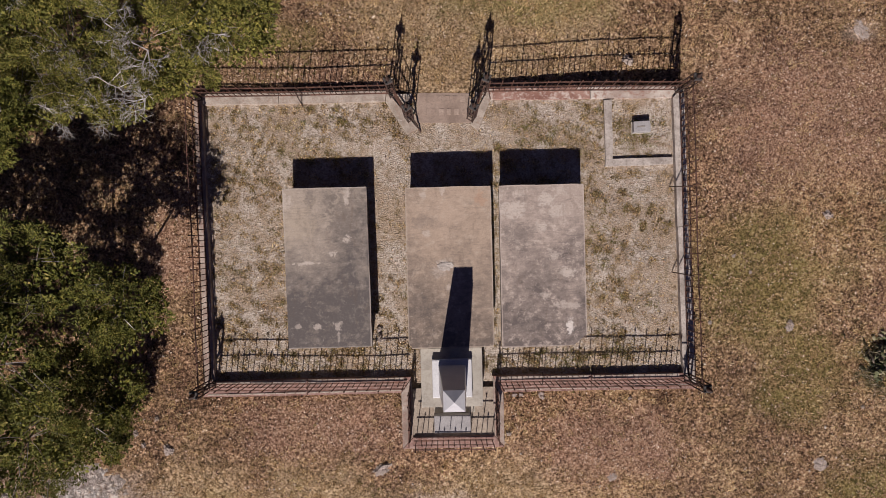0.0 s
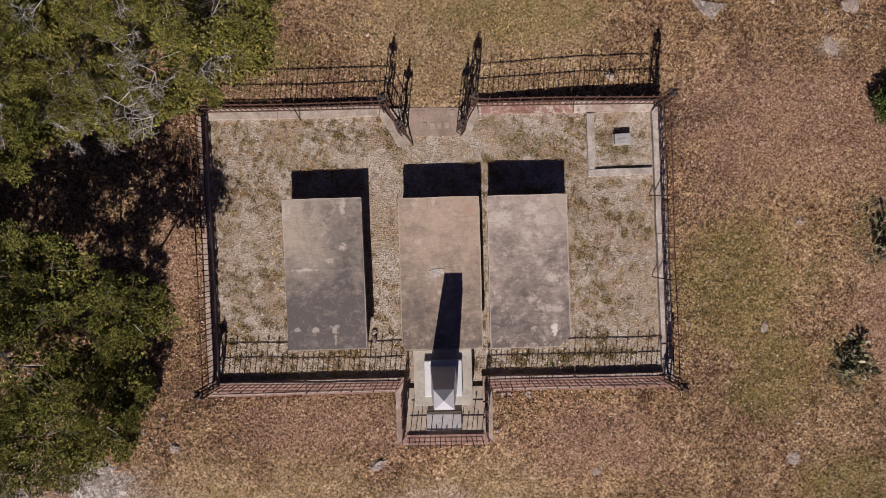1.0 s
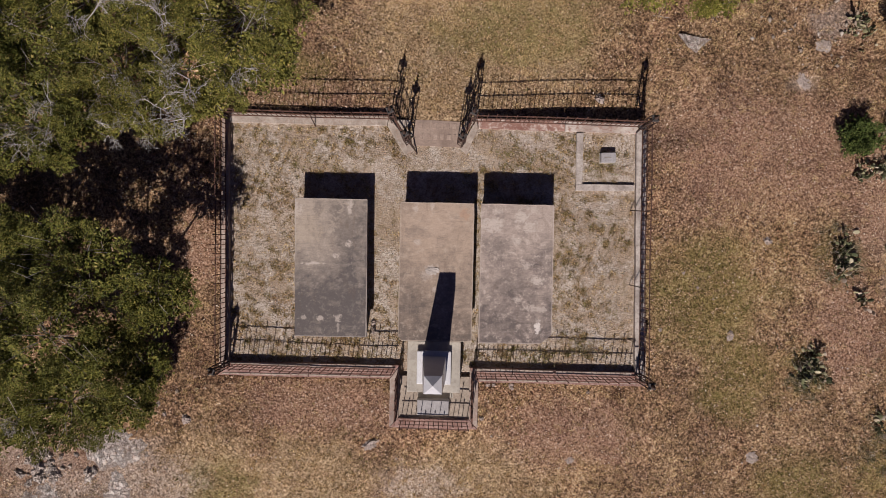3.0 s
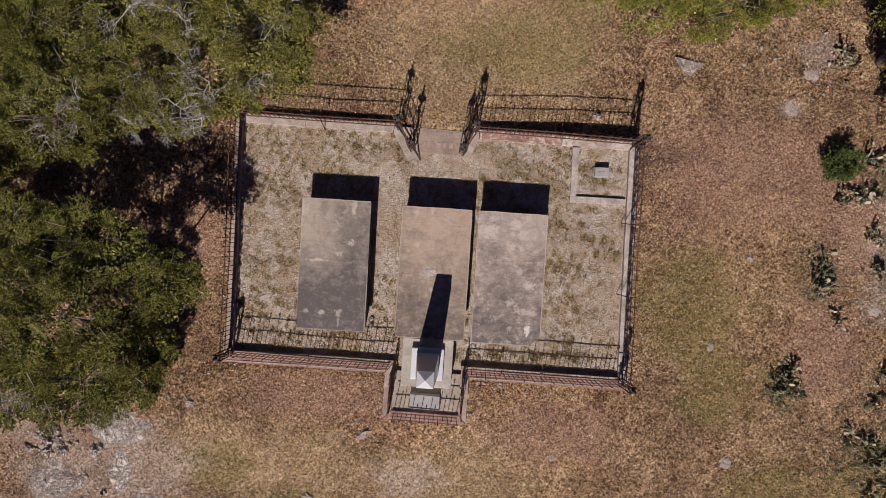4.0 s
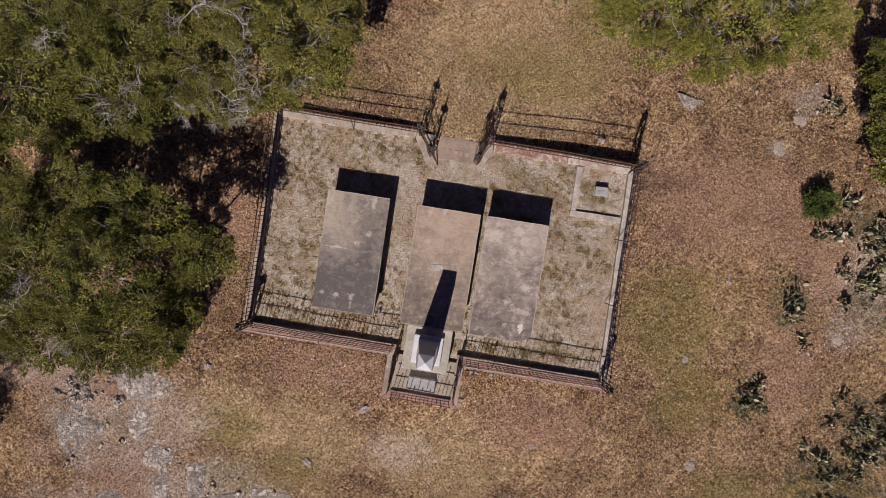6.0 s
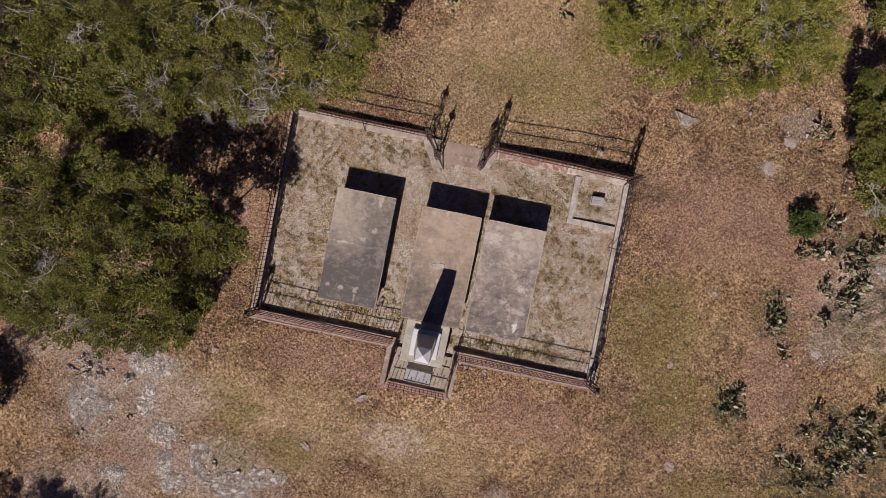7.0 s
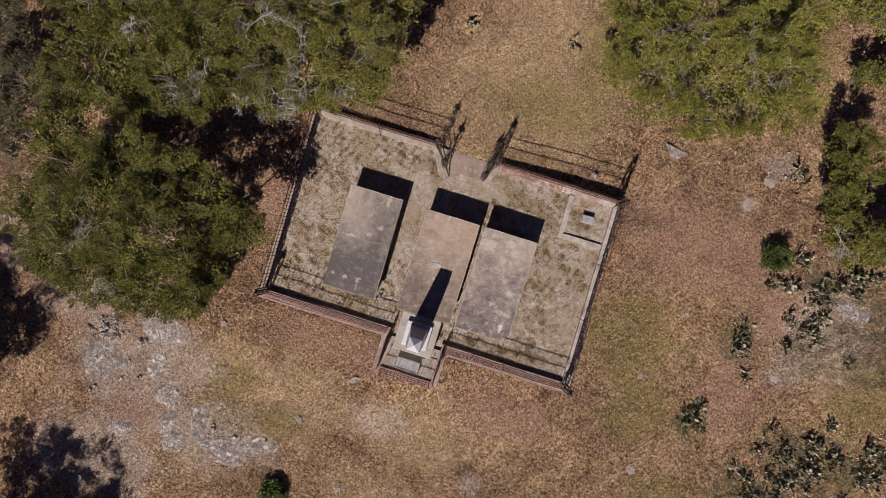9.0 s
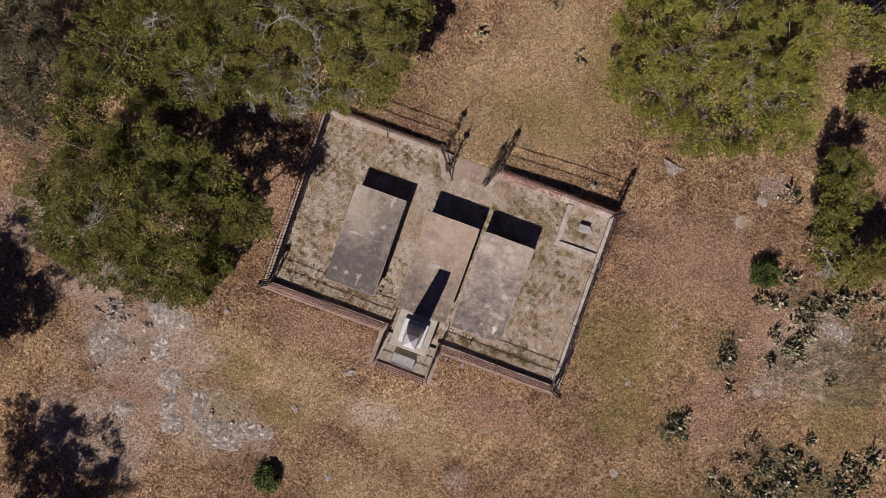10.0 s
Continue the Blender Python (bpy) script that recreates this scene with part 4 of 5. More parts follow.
def frond_cloud(name, base, way, length, per, size, material, seed, breadth=0.34, slim=0.15):
    """Feathery fronds: sprigs lie along fingers that leave both sides of a drooping axis."""
    r = np.random.RandomState(seed)
    n = len(base) * per
    way = way / (np.linalg.norm(way, axis=1)[:, None] + 1e-9)
    p, d, reach = np.repeat(base, per, 0), np.repeat(way, per, 0), np.repeat(length, per)
    side = np.cross(d, np.array([0.0, 0.0, 1.0])) + 1e-6
    side /= np.linalg.norm(side, axis=1)[:, None]
    up = np.cross(side, d)
    tilt = np.repeat(r.normal(scale=0.3, size=len(base)), per)
    finger = r.randint(0, 6, n)
    along = (finger + 0.5) / 6.5
    sign = np.where(r.rand(n) < 0.5, -1.0, 1.0)
    out = r.rand(n) ** 0.75
    width = breadth * reach * (0.35 + np.sin(np.pi * np.clip(along * 0.8 + 0.12, 0, 1))) * 0.75
    shift = out * width
    start = p + d * (reach * along + shift * 0.75)[:, None] + side * (sign * shift)[:, None]
    start += up * (sign * shift * tilt - 0.25 * reach * along ** 2 + r.normal(scale=0.02, size=n))[:, None] + r.normal(scale=0.014, size=(n, 3))
    tip_way = d * 0.8 + side * (sign * 0.6)[:, None] + up * 0.35 + r.normal(scale=0.45, size=(n, 3))
    tip_way /= np.linalg.norm(tip_way, axis=1)[:, None]
    flat = np.cross(tip_way, up + r.normal(scale=0.6, size=(n, 3)))
    flat /= np.linalg.norm(flat, axis=1)[:, None] + 1e-9
    long, wide = size * r.uniform(0.6, 1.3, n)[:, None], size * slim * r.uniform(0.7, 1.4, n)[:, None]
    mid = start + tip_way * long * 0.55
    verts = np.stack([start, mid + flat * wide, start + tip_way * long, mid - flat * wide], 1).reshape(-1, 3)
    return arrays(name, verts, np.arange(n * 4).reshape(n, 4), material)


def rods(name, a, b, r0, r1, material):
    """Many thin three-sided twigs in one mesh."""
    n = len(a)
    way = b - a
    way /= np.linalg.norm(way, axis=1)[:, None] + 1e-9
    u = np.cross(way, np.array([0.3, 0.5, 0.81]))
    u /= np.linalg.norm(u, axis=1)[:, None] + 1e-9
    v = np.cross(way, u)
    ring = []
    for p, rad in ((a, r0), (b, r1)):
        for k in range(3):
            t = 2 * math.pi * k / 3
            ring.append(p + (u * math.cos(t) + v * math.sin(t)) * np.asarray(rad)[:, None])
    verts = np.stack(ring, 1).reshape(-1, 3)
    f = np.array([[0, 1, 4, 3], [1, 2, 5, 4], [2, 0, 3, 5]])
    return arrays(name, verts, (np.arange(n)[:, None, None] * 6 + f[None]).reshape(-1, 4), material)


def dead_branch(ob, at, seed):
    """A bleached, leafless branch that forks three times."""
    r = np.random.RandomState(abs(seed))
    a, b, r0 = [], [], []

    def grow(p, way, length, thick, level):
        q = p + way * length
        a.append(p), b.append(q), r0.append(thick)
        if level:
            for _ in range(r.randint(2, 5)):
                w = way + r.normal(scale=0.85, size=3) * np.array([1, 1, 0.6])
                grow(p + way * length * r.uniform(0.5, 1.0), w / np.linalg.norm(w), length * r.uniform(0.55, 0.85), thick * 0.62, level - 1)

    for _ in range(3):
        w = r.normal(size=3) * np.array([1, 1, 0.25]) + np.array([0, -0.4, 0.25])
        grow(np.array(at) - np.array([0, 0, 0.2]), w / np.linalg.norm(w), 0.27, 0.014, 4)
    a, b, r0 = np.array(a), np.array(b), np.array(r0)
    part("dead_branch", rods("dead_branch", a, b, r0, r0 * 0.6, DEAD), DEAD, ob, "bleached leafless grey branch")


def tree(base, lobes, label, leaf, seed, category="tree", spacing=0.26, per=300, size=0.048, frond=0.42, bare=0.0, twigs=True, name="juniper_tree", hole=0.05, dead=(), core=1.0):
    r = np.random.RandomState(seed)
    z = float(ground_height(base[0], base[1]))
    ob = thing(name, (base[0], base[1], z), label, category, "trees and shrubs round the plot")
    origin = np.array([base[0], base[1], z])
    fronds, ways, reaches, cores, ends, starts = [], [], [], [], [], []
    wood = bmesh.new()
    fork = Vector((r.uniform(-0.1, 0.1), r.uniform(-0.1, 0.1), min(l[2] for l in lobes) * 0.45))
    thick = 0.05 + 0.03 * len(lobes) ** 0.5
    bar(wood, (0, 0, -0.2), fork, thick, thick * 0.75, 8)
    for cx, cy, cz, rx, ry, rz in lobes:
        heart = Vector((cx - base[0], cy - base[1], cz - rz * 0.35 - z))
        bend = fork.lerp(heart, 0.5) + Vector((r.uniform(-0.15, 0.15), r.uniform(-0.15, 0.15), 0.2))
        bar(wood, fork, bend, thick * 0.38, thick * 0.24, 6)
        bar(wood, bend, heart, thick * 0.24, thick * 0.1, 6)
        n = int(4.6 * (rx * ry + rx * rz + ry * rz) / 3 / spacing ** 2 * 2.2)
        d = r.normal(size=(n, 3))
        d[:, 2] = np.abs(d[:, 2]) - 0.35 * (r.rand(n) < 0.35)
        d /= np.linalg.norm(d, axis=1)[:, None]
        shell = d * np.array([rx, ry, rz]) * r.uniform(0.78, 1.1, n)[:, None] + np.array([cx, cy, cz]) - origin
        swell = np.array([noise.fractal(Vector((u * 1.9, v * 1.9, w * 1.1 + seed)), 0.55, 2.2, 4) for u, v, w in shell])
        knob = np.array([noise.fractal(Vector((u * 3.6, v * 3.6, w * 1.6 - seed)), 0.6, 2.1, 2) for u, v, w in shell])
        shell[:, 2] += (0.34 * np.clip(swell, -1.0, 1.0) + 0.3 * np.clip(knob, -0.7, 0.7)) * min(1.0, rz / 0.6)
        keep = (swell > -0.2 + hole) & (knob > -0.06 + hole)
        spray, out = shell[keep], d[keep]
        way = np.stack([out[:, 0], out[:, 1], 0.3 * np.abs(out[:, 2]) + 0.12], 1) + r.normal(scale=0.42, size=out.shape) * np.array([1, 1, 0.5])
        reach = min(frond, rx * 0.75) * r.uniform(0.65, 1.25, len(spray))
        way /= np.linalg.norm(way, axis=1)[:, None]
        fronds.append(spray - way * reach[:, None] * 0.55)
        ways.append(way)
        reaches.append(reach)
        deep = shell[r.rand(n) < core]
        cores.append(np.array(heart) + (deep - np.array(heart)) * np.array([0.84, 0.84, 0.05]) + r.normal(scale=0.05, size=deep.shape))
        many = max(6, int(n * 0.12))
        far = shell[r.choice(n, many)]
        knot = np.array(heart) + (far - np.array(heart)) * 0.45 + r.normal(scale=0.1, size=(many, 3))
        starts += [np.repeat(np.array(heart)[None], many, 0), knot]
        ends += [knot, far]
        if bare:
            pick = shell[r.rand(n) < bare * 0.35]
            for _ in range(3):
                starts.append(pick - np.array([0, 0, 0.12]) + r.normal(scale=0.08, size=pick.shape))
                ends.append(pick + r.normal(scale=0.16, size=pick.shape) + np.array([0, 0, 0.1]))
    cores = np.concatenate(cores)
    part("trunk", wood, BARK, ob, "grey forked trunk and limbs")
    if twigs:
        a, b = np.concatenate(starts), np.concatenate(ends)
        tagged(part("branchwork", rods("branchwork", a, b, np.full(len(a), 0.009), np.full(len(a), 0.004), TWIG), TWIG, ob, "thin bare grey twigs"), kind="stuff")
    part("inner_crown", sprig_cloud("inner_crown", cores, 0.18, 46, 0.078, leaf, seed + 19, 0.75, 0.29), leaf, ob, "shaded inner foliage")
    for spot in dead:
        dead_branch(ob, Vector(spot) - Vector(origin), seed + int(spot[0] * 100))
    part("crown", frond_cloud("crown", np.concatenate(fronds), np.concatenate(ways), np.concatenate(reaches), per, size, leaf, seed + 9), leaf, ob, "dense crown of small evergreen leaves")
    return ob


EVERGREEN = "broad evergreen tree with dense small leaves and bare grey twigs"
YOUNG = "low spreading green juniper with feathery foliage"
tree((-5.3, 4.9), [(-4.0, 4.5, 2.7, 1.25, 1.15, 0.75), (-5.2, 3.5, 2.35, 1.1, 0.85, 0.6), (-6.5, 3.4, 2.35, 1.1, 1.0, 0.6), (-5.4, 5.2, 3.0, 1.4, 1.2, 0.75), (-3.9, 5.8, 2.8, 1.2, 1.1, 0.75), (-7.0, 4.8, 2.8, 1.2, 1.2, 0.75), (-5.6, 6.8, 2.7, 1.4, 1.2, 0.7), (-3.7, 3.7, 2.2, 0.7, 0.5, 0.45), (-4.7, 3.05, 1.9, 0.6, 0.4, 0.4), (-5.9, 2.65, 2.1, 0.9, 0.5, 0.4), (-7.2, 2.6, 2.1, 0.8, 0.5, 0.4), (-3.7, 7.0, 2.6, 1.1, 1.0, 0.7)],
     EVERGREEN, OAK_PALE, 201, bare=0.4, dead=((-5.7, 2.7, 2.7), (-5.2, 2.5, 2.5), (-6.2, 3.2, 2.9), (-5.0, 3.2, 2.8), (-6.6, 2.8, 2.6), (-5.6, 3.6, 3.0), (-7.2, 3.8, 3.0), (-4.2, 3.4, 2.6), (-6.9, 2.4, 2.4), (-5.4, 4.3, 3.6), (-6.5, 4.2, 3.5), (-3.4, 4.6, 3.3), (-5.9, 2.3, 2.3)))
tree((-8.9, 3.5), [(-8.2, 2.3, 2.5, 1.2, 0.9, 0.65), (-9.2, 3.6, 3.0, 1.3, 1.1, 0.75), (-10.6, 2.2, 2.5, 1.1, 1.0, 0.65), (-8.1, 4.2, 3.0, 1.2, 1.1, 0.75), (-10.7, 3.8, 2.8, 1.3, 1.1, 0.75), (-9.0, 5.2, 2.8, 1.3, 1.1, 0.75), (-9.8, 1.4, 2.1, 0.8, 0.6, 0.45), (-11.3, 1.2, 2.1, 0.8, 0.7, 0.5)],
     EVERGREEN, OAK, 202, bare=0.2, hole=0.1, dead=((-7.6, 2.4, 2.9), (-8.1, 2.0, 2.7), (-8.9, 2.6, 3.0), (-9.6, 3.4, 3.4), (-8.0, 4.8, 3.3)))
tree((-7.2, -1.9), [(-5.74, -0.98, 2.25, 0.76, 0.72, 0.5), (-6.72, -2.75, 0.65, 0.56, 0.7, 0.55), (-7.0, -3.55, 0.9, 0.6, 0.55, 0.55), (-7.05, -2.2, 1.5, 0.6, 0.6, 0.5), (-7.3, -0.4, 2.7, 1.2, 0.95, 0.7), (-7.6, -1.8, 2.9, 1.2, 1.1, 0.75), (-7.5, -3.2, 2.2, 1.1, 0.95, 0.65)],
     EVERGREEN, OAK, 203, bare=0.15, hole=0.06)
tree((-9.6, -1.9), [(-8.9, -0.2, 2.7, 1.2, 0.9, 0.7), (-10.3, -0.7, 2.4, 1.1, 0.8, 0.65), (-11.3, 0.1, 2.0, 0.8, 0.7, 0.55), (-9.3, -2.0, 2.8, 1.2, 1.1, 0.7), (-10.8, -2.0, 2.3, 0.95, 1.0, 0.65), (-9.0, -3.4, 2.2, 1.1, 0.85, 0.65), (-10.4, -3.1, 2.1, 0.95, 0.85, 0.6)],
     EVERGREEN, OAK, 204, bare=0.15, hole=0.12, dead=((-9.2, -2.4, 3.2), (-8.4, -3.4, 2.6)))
tree((-13.6, 0.6), [(-12.6, 1.0, 1.9, 0.9, 0.9, 0.6), (-13.6, 2.0, 2.2, 1.0, 1.0, 0.6), (-14.3, 0.4, 2.0, 1.0, 1.0, 0.6), (-13.2, -0.4, 1.6, 0.9, 0.7, 0.5)], "thin half-bare evergreen tree with many grey twigs", GREY_LEAF, 205, bare=0.5, hole=0.2)
tree((-12.6, 4.2), [(-12.9, 4.8, 2.8, 1.3, 1.2, 0.8), (-14.2, 3.6, 2.6, 1.3, 1.2, 0.8)], EVERGREEN, GREY_LEAF, 206, bare=0.4, hole=0.15)
tree((-13.4, -9.2), [(-12.7, -8.9, 2.6, 1.1, 1.2, 0.8), (-13.8, -9.8, 3.0, 1.3, 1.2, 0.9), (-14.0, -7.9, 2.6, 1.1, 1.1, 0.8)], EVERGREEN, OAK, 207, hole=0.1, core=0.9)
tree((-9.8, -13.2), [(-10.4, -13.10, 2.6, 1.1, 0.9, 0.8), (-9.2, -13.50, 2.8, 1.2, 1.0, 0.8), (-10.1, -14.50, 3.0, 1.3, 1.1, 0.9), (-8.6, -14.30, 2.4, 1.0, 0.9, 0.7), (-8.0, -13.40, 2.2, 0.7, 0.6, 0.5), (-11.3, -12.70, 2.3, 0.8, 0.7, 0.6)], EVERGREEN, OAK, 208, hole=0.1, core=0.35, bare=0.1)
tree((4.4, 7.8), [(4.0, 7.6, 2.5, 1.3, 1.1, 0.85), (3.2, 8.5, 1.5, 0.95, 1.0, 0.7), (3.8, 6.7, 1.1, 0.9, 0.7, 0.6), (3.1, 6.8, 0.6, 0.6, 0.7, 0.4), (4.5, 5.9, 0.5, 0.75, 0.42, 0.35), (5.2, 6.7, 1.3, 1.0, 0.9, 0.7), (4.8, 8.8, 2.5, 1.2, 1.1, 0.85), (5.8, 5.9, 0.7, 0.8, 0.55, 0.5), (3.4, 9.8, 1.8, 1.1, 1.0, 0.8)],
     YOUNG, JUNIPER, 209, spacing=0.3, per=300, size=0.055, bare=0.3, hole=0.1, core=0.6, dead=((4.4, 7.0, 2.0), (5.0, 7.6, 2.6), (3.6, 8.0, 2.2), (4.6, 6.5, 1.4), (5.4, 6.3, 1.2)))
tree((7.0, 7.9), [(7.0, 7.3, 2.1, 1.1, 1.0, 0.85), (8.0, 6.9, 1.2, 0.85, 0.7, 0.65), (7.0, 8.7, 2.3, 1.0, 1.0, 0.8), (8.0, 8.1, 0.9, 0.7, 0.8, 0.5), (6.6, 6.3, 0.95, 0.9, 0.65, 0.6), (6.0, 7.9, 2.7, 1.0, 1.0, 0.75), (6.5, 9.8, 2.4, 1.2, 1.0, 0.8)],
     YOUNG, JUNIPER, 210, spacing=0.3, per=300, size=0.055, bare=0.3, hole=0.1, core=0.6, dead=((6.2, 7.2, 2.4), (7.2, 6.8, 1.8), (5.8, 7.6, 2.6), (7.7, 7.6, 2.0)))
tree((9.4, 10.8), [(9.3, 10.7, 0.9, 0.8, 0.7, 0.5), (10.3, 10.6, 1.1, 0.8, 0.8, 0.6)], "small shrub half bare with grey twigs", JUNIPER, 211, bare=0.6, hole=0.3)
tree((10.5, 5.4), [(10.25, 6.35, 0.9, 0.55, 0.65, 0.55), (10.5, 5.6, 1.1, 0.6, 0.65, 0.6), (10.65, 4.9, 1.0, 0.6, 0.55, 0.55)], YOUNG, OAK, 212, size=0.055, spacing=0.27)
tree((11.5, 3.9), [(11.0, 4.0, 0.8, 0.7, 0.6, 0.5), (11.8, 4.1, 0.9, 0.75, 0.6, 0.5), (12.5, 4.4, 0.9, 0.7, 0.6, 0.5), (11.7, 3.5, 0.5, 0.6, 0.4, 0.35)], YOUNG, OAK_PALE, 213, size=0.055, spacing=0.27, bare=0.15, dead=((10.75, 3.75, 1.2),))
tree((10.4, 8.7), [(10.35, 8.7, 0.6, 0.42, 0.36, 0.35), (11.0, 8.9, 0.7, 0.45, 0.4, 0.35)], "small dark evergreen shrub with dense leaves", OAK, 216, "shrub", size=0.055, spacing=0.27, name="evergreen_shrub")
tree((9.6, 2.8), [(9.6, 2.83, 0.1, 0.36, 0.38, 0.3)], "small bright green juniper bush", BUSH, 214, "shrub", 0.15, 130, 0.045, 0.2, twigs=False, name="juniper_bush")
tree((-3.0, -8.7), [(-3.0, -8.68, 0.02, 0.34, 0.34, 0.2)], "small dark green juniper bush", BUSH, 215, "shrub", 0.15, 130, 0.045, 0.2, twigs=False, name="juniper_bush")


# ---- prickly pears ----
pads = []
for k in range(5):
    bm = bmesh.new()
    bmesh.ops.create_icosphere(bm, subdivisions=2, radius=1)
    for v in bm.verts:
        t = (v.co.z + 1) / 2
        width = 0.62 + 0.38 * t
        v.co = Vector((v.co.x * 0.075 * width * (1 + 0.08 * k), v.co.y * 0.013, 0.115 * (v.co.z + 0.95)))
        v.co.y += 0.018 * math.sin(v.co.z * 9 + k)
    pads.append(mesh_of("pad", bm, CACTUS, True))


def prickly_pear(x, y, spread, many, seed, label="prickly pear cactus clump of flat grey-green pads"):
    r = random.Random(seed)
    z = float(ground_height(x, y))
    ob = thing("prickly_pear", (x, y, z), label, "cactus", "prickly pear clumps")
    grown = []
    many = int(many * 3.8)
    for i in range(many):
        if i < many * 0.6 or not grown:
            a, d = r.uniform(0, 6.28), abs(r.gauss(0, 0.55))
            at = Vector((spread[0] * d * math.cos(a), spread[1] * d * math.sin(a), -0.02))
            turn = Euler((r.gauss(0, 0.45), r.gauss(0, 0.35), r.uniform(0, 6.28)))
        else:
            m = r.choice(grown)
            at = m @ Vector((r.uniform(-0.04, 0.04), 0, 0.19))
            e = m.to_euler()
            turn = Euler((e.x + r.uniform(-0.7, 0.7), e.y + r.uniform(-0.8, 0.8), e.z + r.uniform(-0.7, 0.7)))
        size = r.uniform(0.42, 0.78)
        m = Matrix.LocRotScale(at, turn, Vector((size, size, size)))
        if at.z < 0.3 and math.hypot(at.x / spread[0], at.y / spread[1]) < 1.0:
            grown.append(m)
        p = part("pad", r.choice(pads), CACTUS, ob)
        p.matrix_local = m
    return ob


CLUMPS = [(10.47, 3.01, 0.32, 0.36, 24), (10.31, 2.1, 0.5, 0.24, 28), (9.78, 2, 0.25, 0.22, 10), (11.31, 2.27, 0.4, 0.25, 20), (11.86, 2.57, 0.4, 0.25, 22), (12.39, 2.95, 0.4, 0.25, 22), (12.89, 3.13, 0.35, 0.25, 16), (11.34, 0.86, 0.42, 0.48, 36), (11.64, 1.42, 0.35, 0.3, 18)]
CLUMPS += [(10.79, 0.27, 0.2, 0.2, 7), (9.4, 0.0, 0.32, 0.62, 44), (9.89, -1, 0.12, 0.22, 7), (8.66, -2.62, 0.4, 0.62, 54), (11.7, -3.01, 0.5, 0.4, 34), (12.42, -2.37, 0.45, 0.3, 30), (12.55, -3.27, 0.5, 0.4, 38), (13.27, -2.63, 0.4, 0.4, 26), (11.86, -3.71, 0.5, 0.4, 30), (12.9, -1.62, 0.15, 0.2, 6)]
CLUMPS += [(14.22, -2.09, 0.5, 0.35, 34), (14.84, -2.24, 0.4, 0.4, 28), (14.3, -2.83, 0.5, 0.4, 34), (14.88, -1.57, 0.4, 0.3, 22), (-1.44, 6.91, 0.42, 0.2, 9), (1.78, 7.25, 0.15, 0.3, 6), (0.6, 8.55, 0.2, 0.2, 5), (9.65, 5.5, 0.3, 0.5, 20)]
for i, (x, y, sx, sy, n) in enumerate(CLUMPS):
    prickly_pear(x, y, (sx, sy), n, 300 + i)


scrub = random.Random(77)
for i in range(42):
    cx, cy, rx, ry = scrub.choice(((12.6, -2.9, 1.8, 0.9), (12.8, -3.8, 1.8, 0.9), (12.0, -4.6, 1.6, 0.7), (13.6, -3.2, 1.4, 1.0), (12.4, 2.9, 1.2, 0.6), (13.2, 0.9, 1.2, 0.9), (11.0, -4.3, 0.9, 0.5), (11.2, 1.2, 0.6, 0.9)))
    prickly_pear(cx + scrub.uniform(-rx, rx), cy + scrub.uniform(-ry, ry), (0.28, 0.28), scrub.randint(4, 9), 400 + i)


# ---- grass, litter and gravel ----
def inside_plot(x, y, pad=0.0):
    main = (x > -5.25 - pad) & (x < 4.75 + pad) & (y > -3.03 - pad) & (y < 3.13 + pad)
    foot = (x > -1.2 - pad) & (x < 0.82 + pad) & (y > -4.1 - pad) & (y < -2.9)
    return main | foot


def on_tomb(x, y):
    hit = np.zeros_like(x, bool)
    for x0, x1, y0, y1 in ((-3.36, -1.74, -1.98, 1.1), (-1.0, 0.63, -2.02, 1.05), (0.78, 2.4, -2.03, 1.04), (-0.8, 0.4, -3.2, -2.0), (-0.75, 0.3, 2.4, 3.05)):
        hit |= (x > x0) & (x < x1) & (y > y0) & (y < y1)
    return hit


def bare_rock(x, y):
    return zone(x, y, ROCKS) > 0.4


def flakes(name, n, size, material, seed, label, area, weight, inner=False, lift=0.025):
    """Fallen leaves: small bent lozenges lying loosely."""
    r = np.random.RandomState(seed)
    x, y = r.uniform(area[0], area[1], n), r.uniform(area[2], area[3], n)
    keep = (r.rand(n) < weight(x, y)) & (inside_plot(x, y) == inner) & ~on_tomb(x, y) & (~bare_rock(x, y) | (r.rand(n) < 0.3))
    x, y = x[keep], y[keep]
    n = len(x)
    z = (ground_height(x, y) if not inner else 0 * x) + r.uniform(0.004, lift + 0.008, n)
    a, s = r.uniform(0, 6.28, n), size * r.uniform(0.5, 1.5, n)
    u = np.stack([np.cos(a), np.sin(a), r.normal(scale=0.3, size=n)], 1) * s[:, None]
    v = np.stack([-np.sin(a), np.cos(a), r.normal(scale=0.45, size=n)], 1) * (s * r.uniform(0.35, 0.6, n))[:, None]
    c = np.stack([x, y, z], 1)
    verts = np.stack([c - u, c + v, c + u, c - v], 1).reshape(-1, 3)
    verts[:, 2] = np.maximum(verts[:, 2], np.repeat(z, 4) - 0.008)
    ob = new(name, arrays(name, verts, np.arange(4 * n).reshape(n, 4), material))
    tagged(ob, label, name.replace("_", " "), kind="stuff")


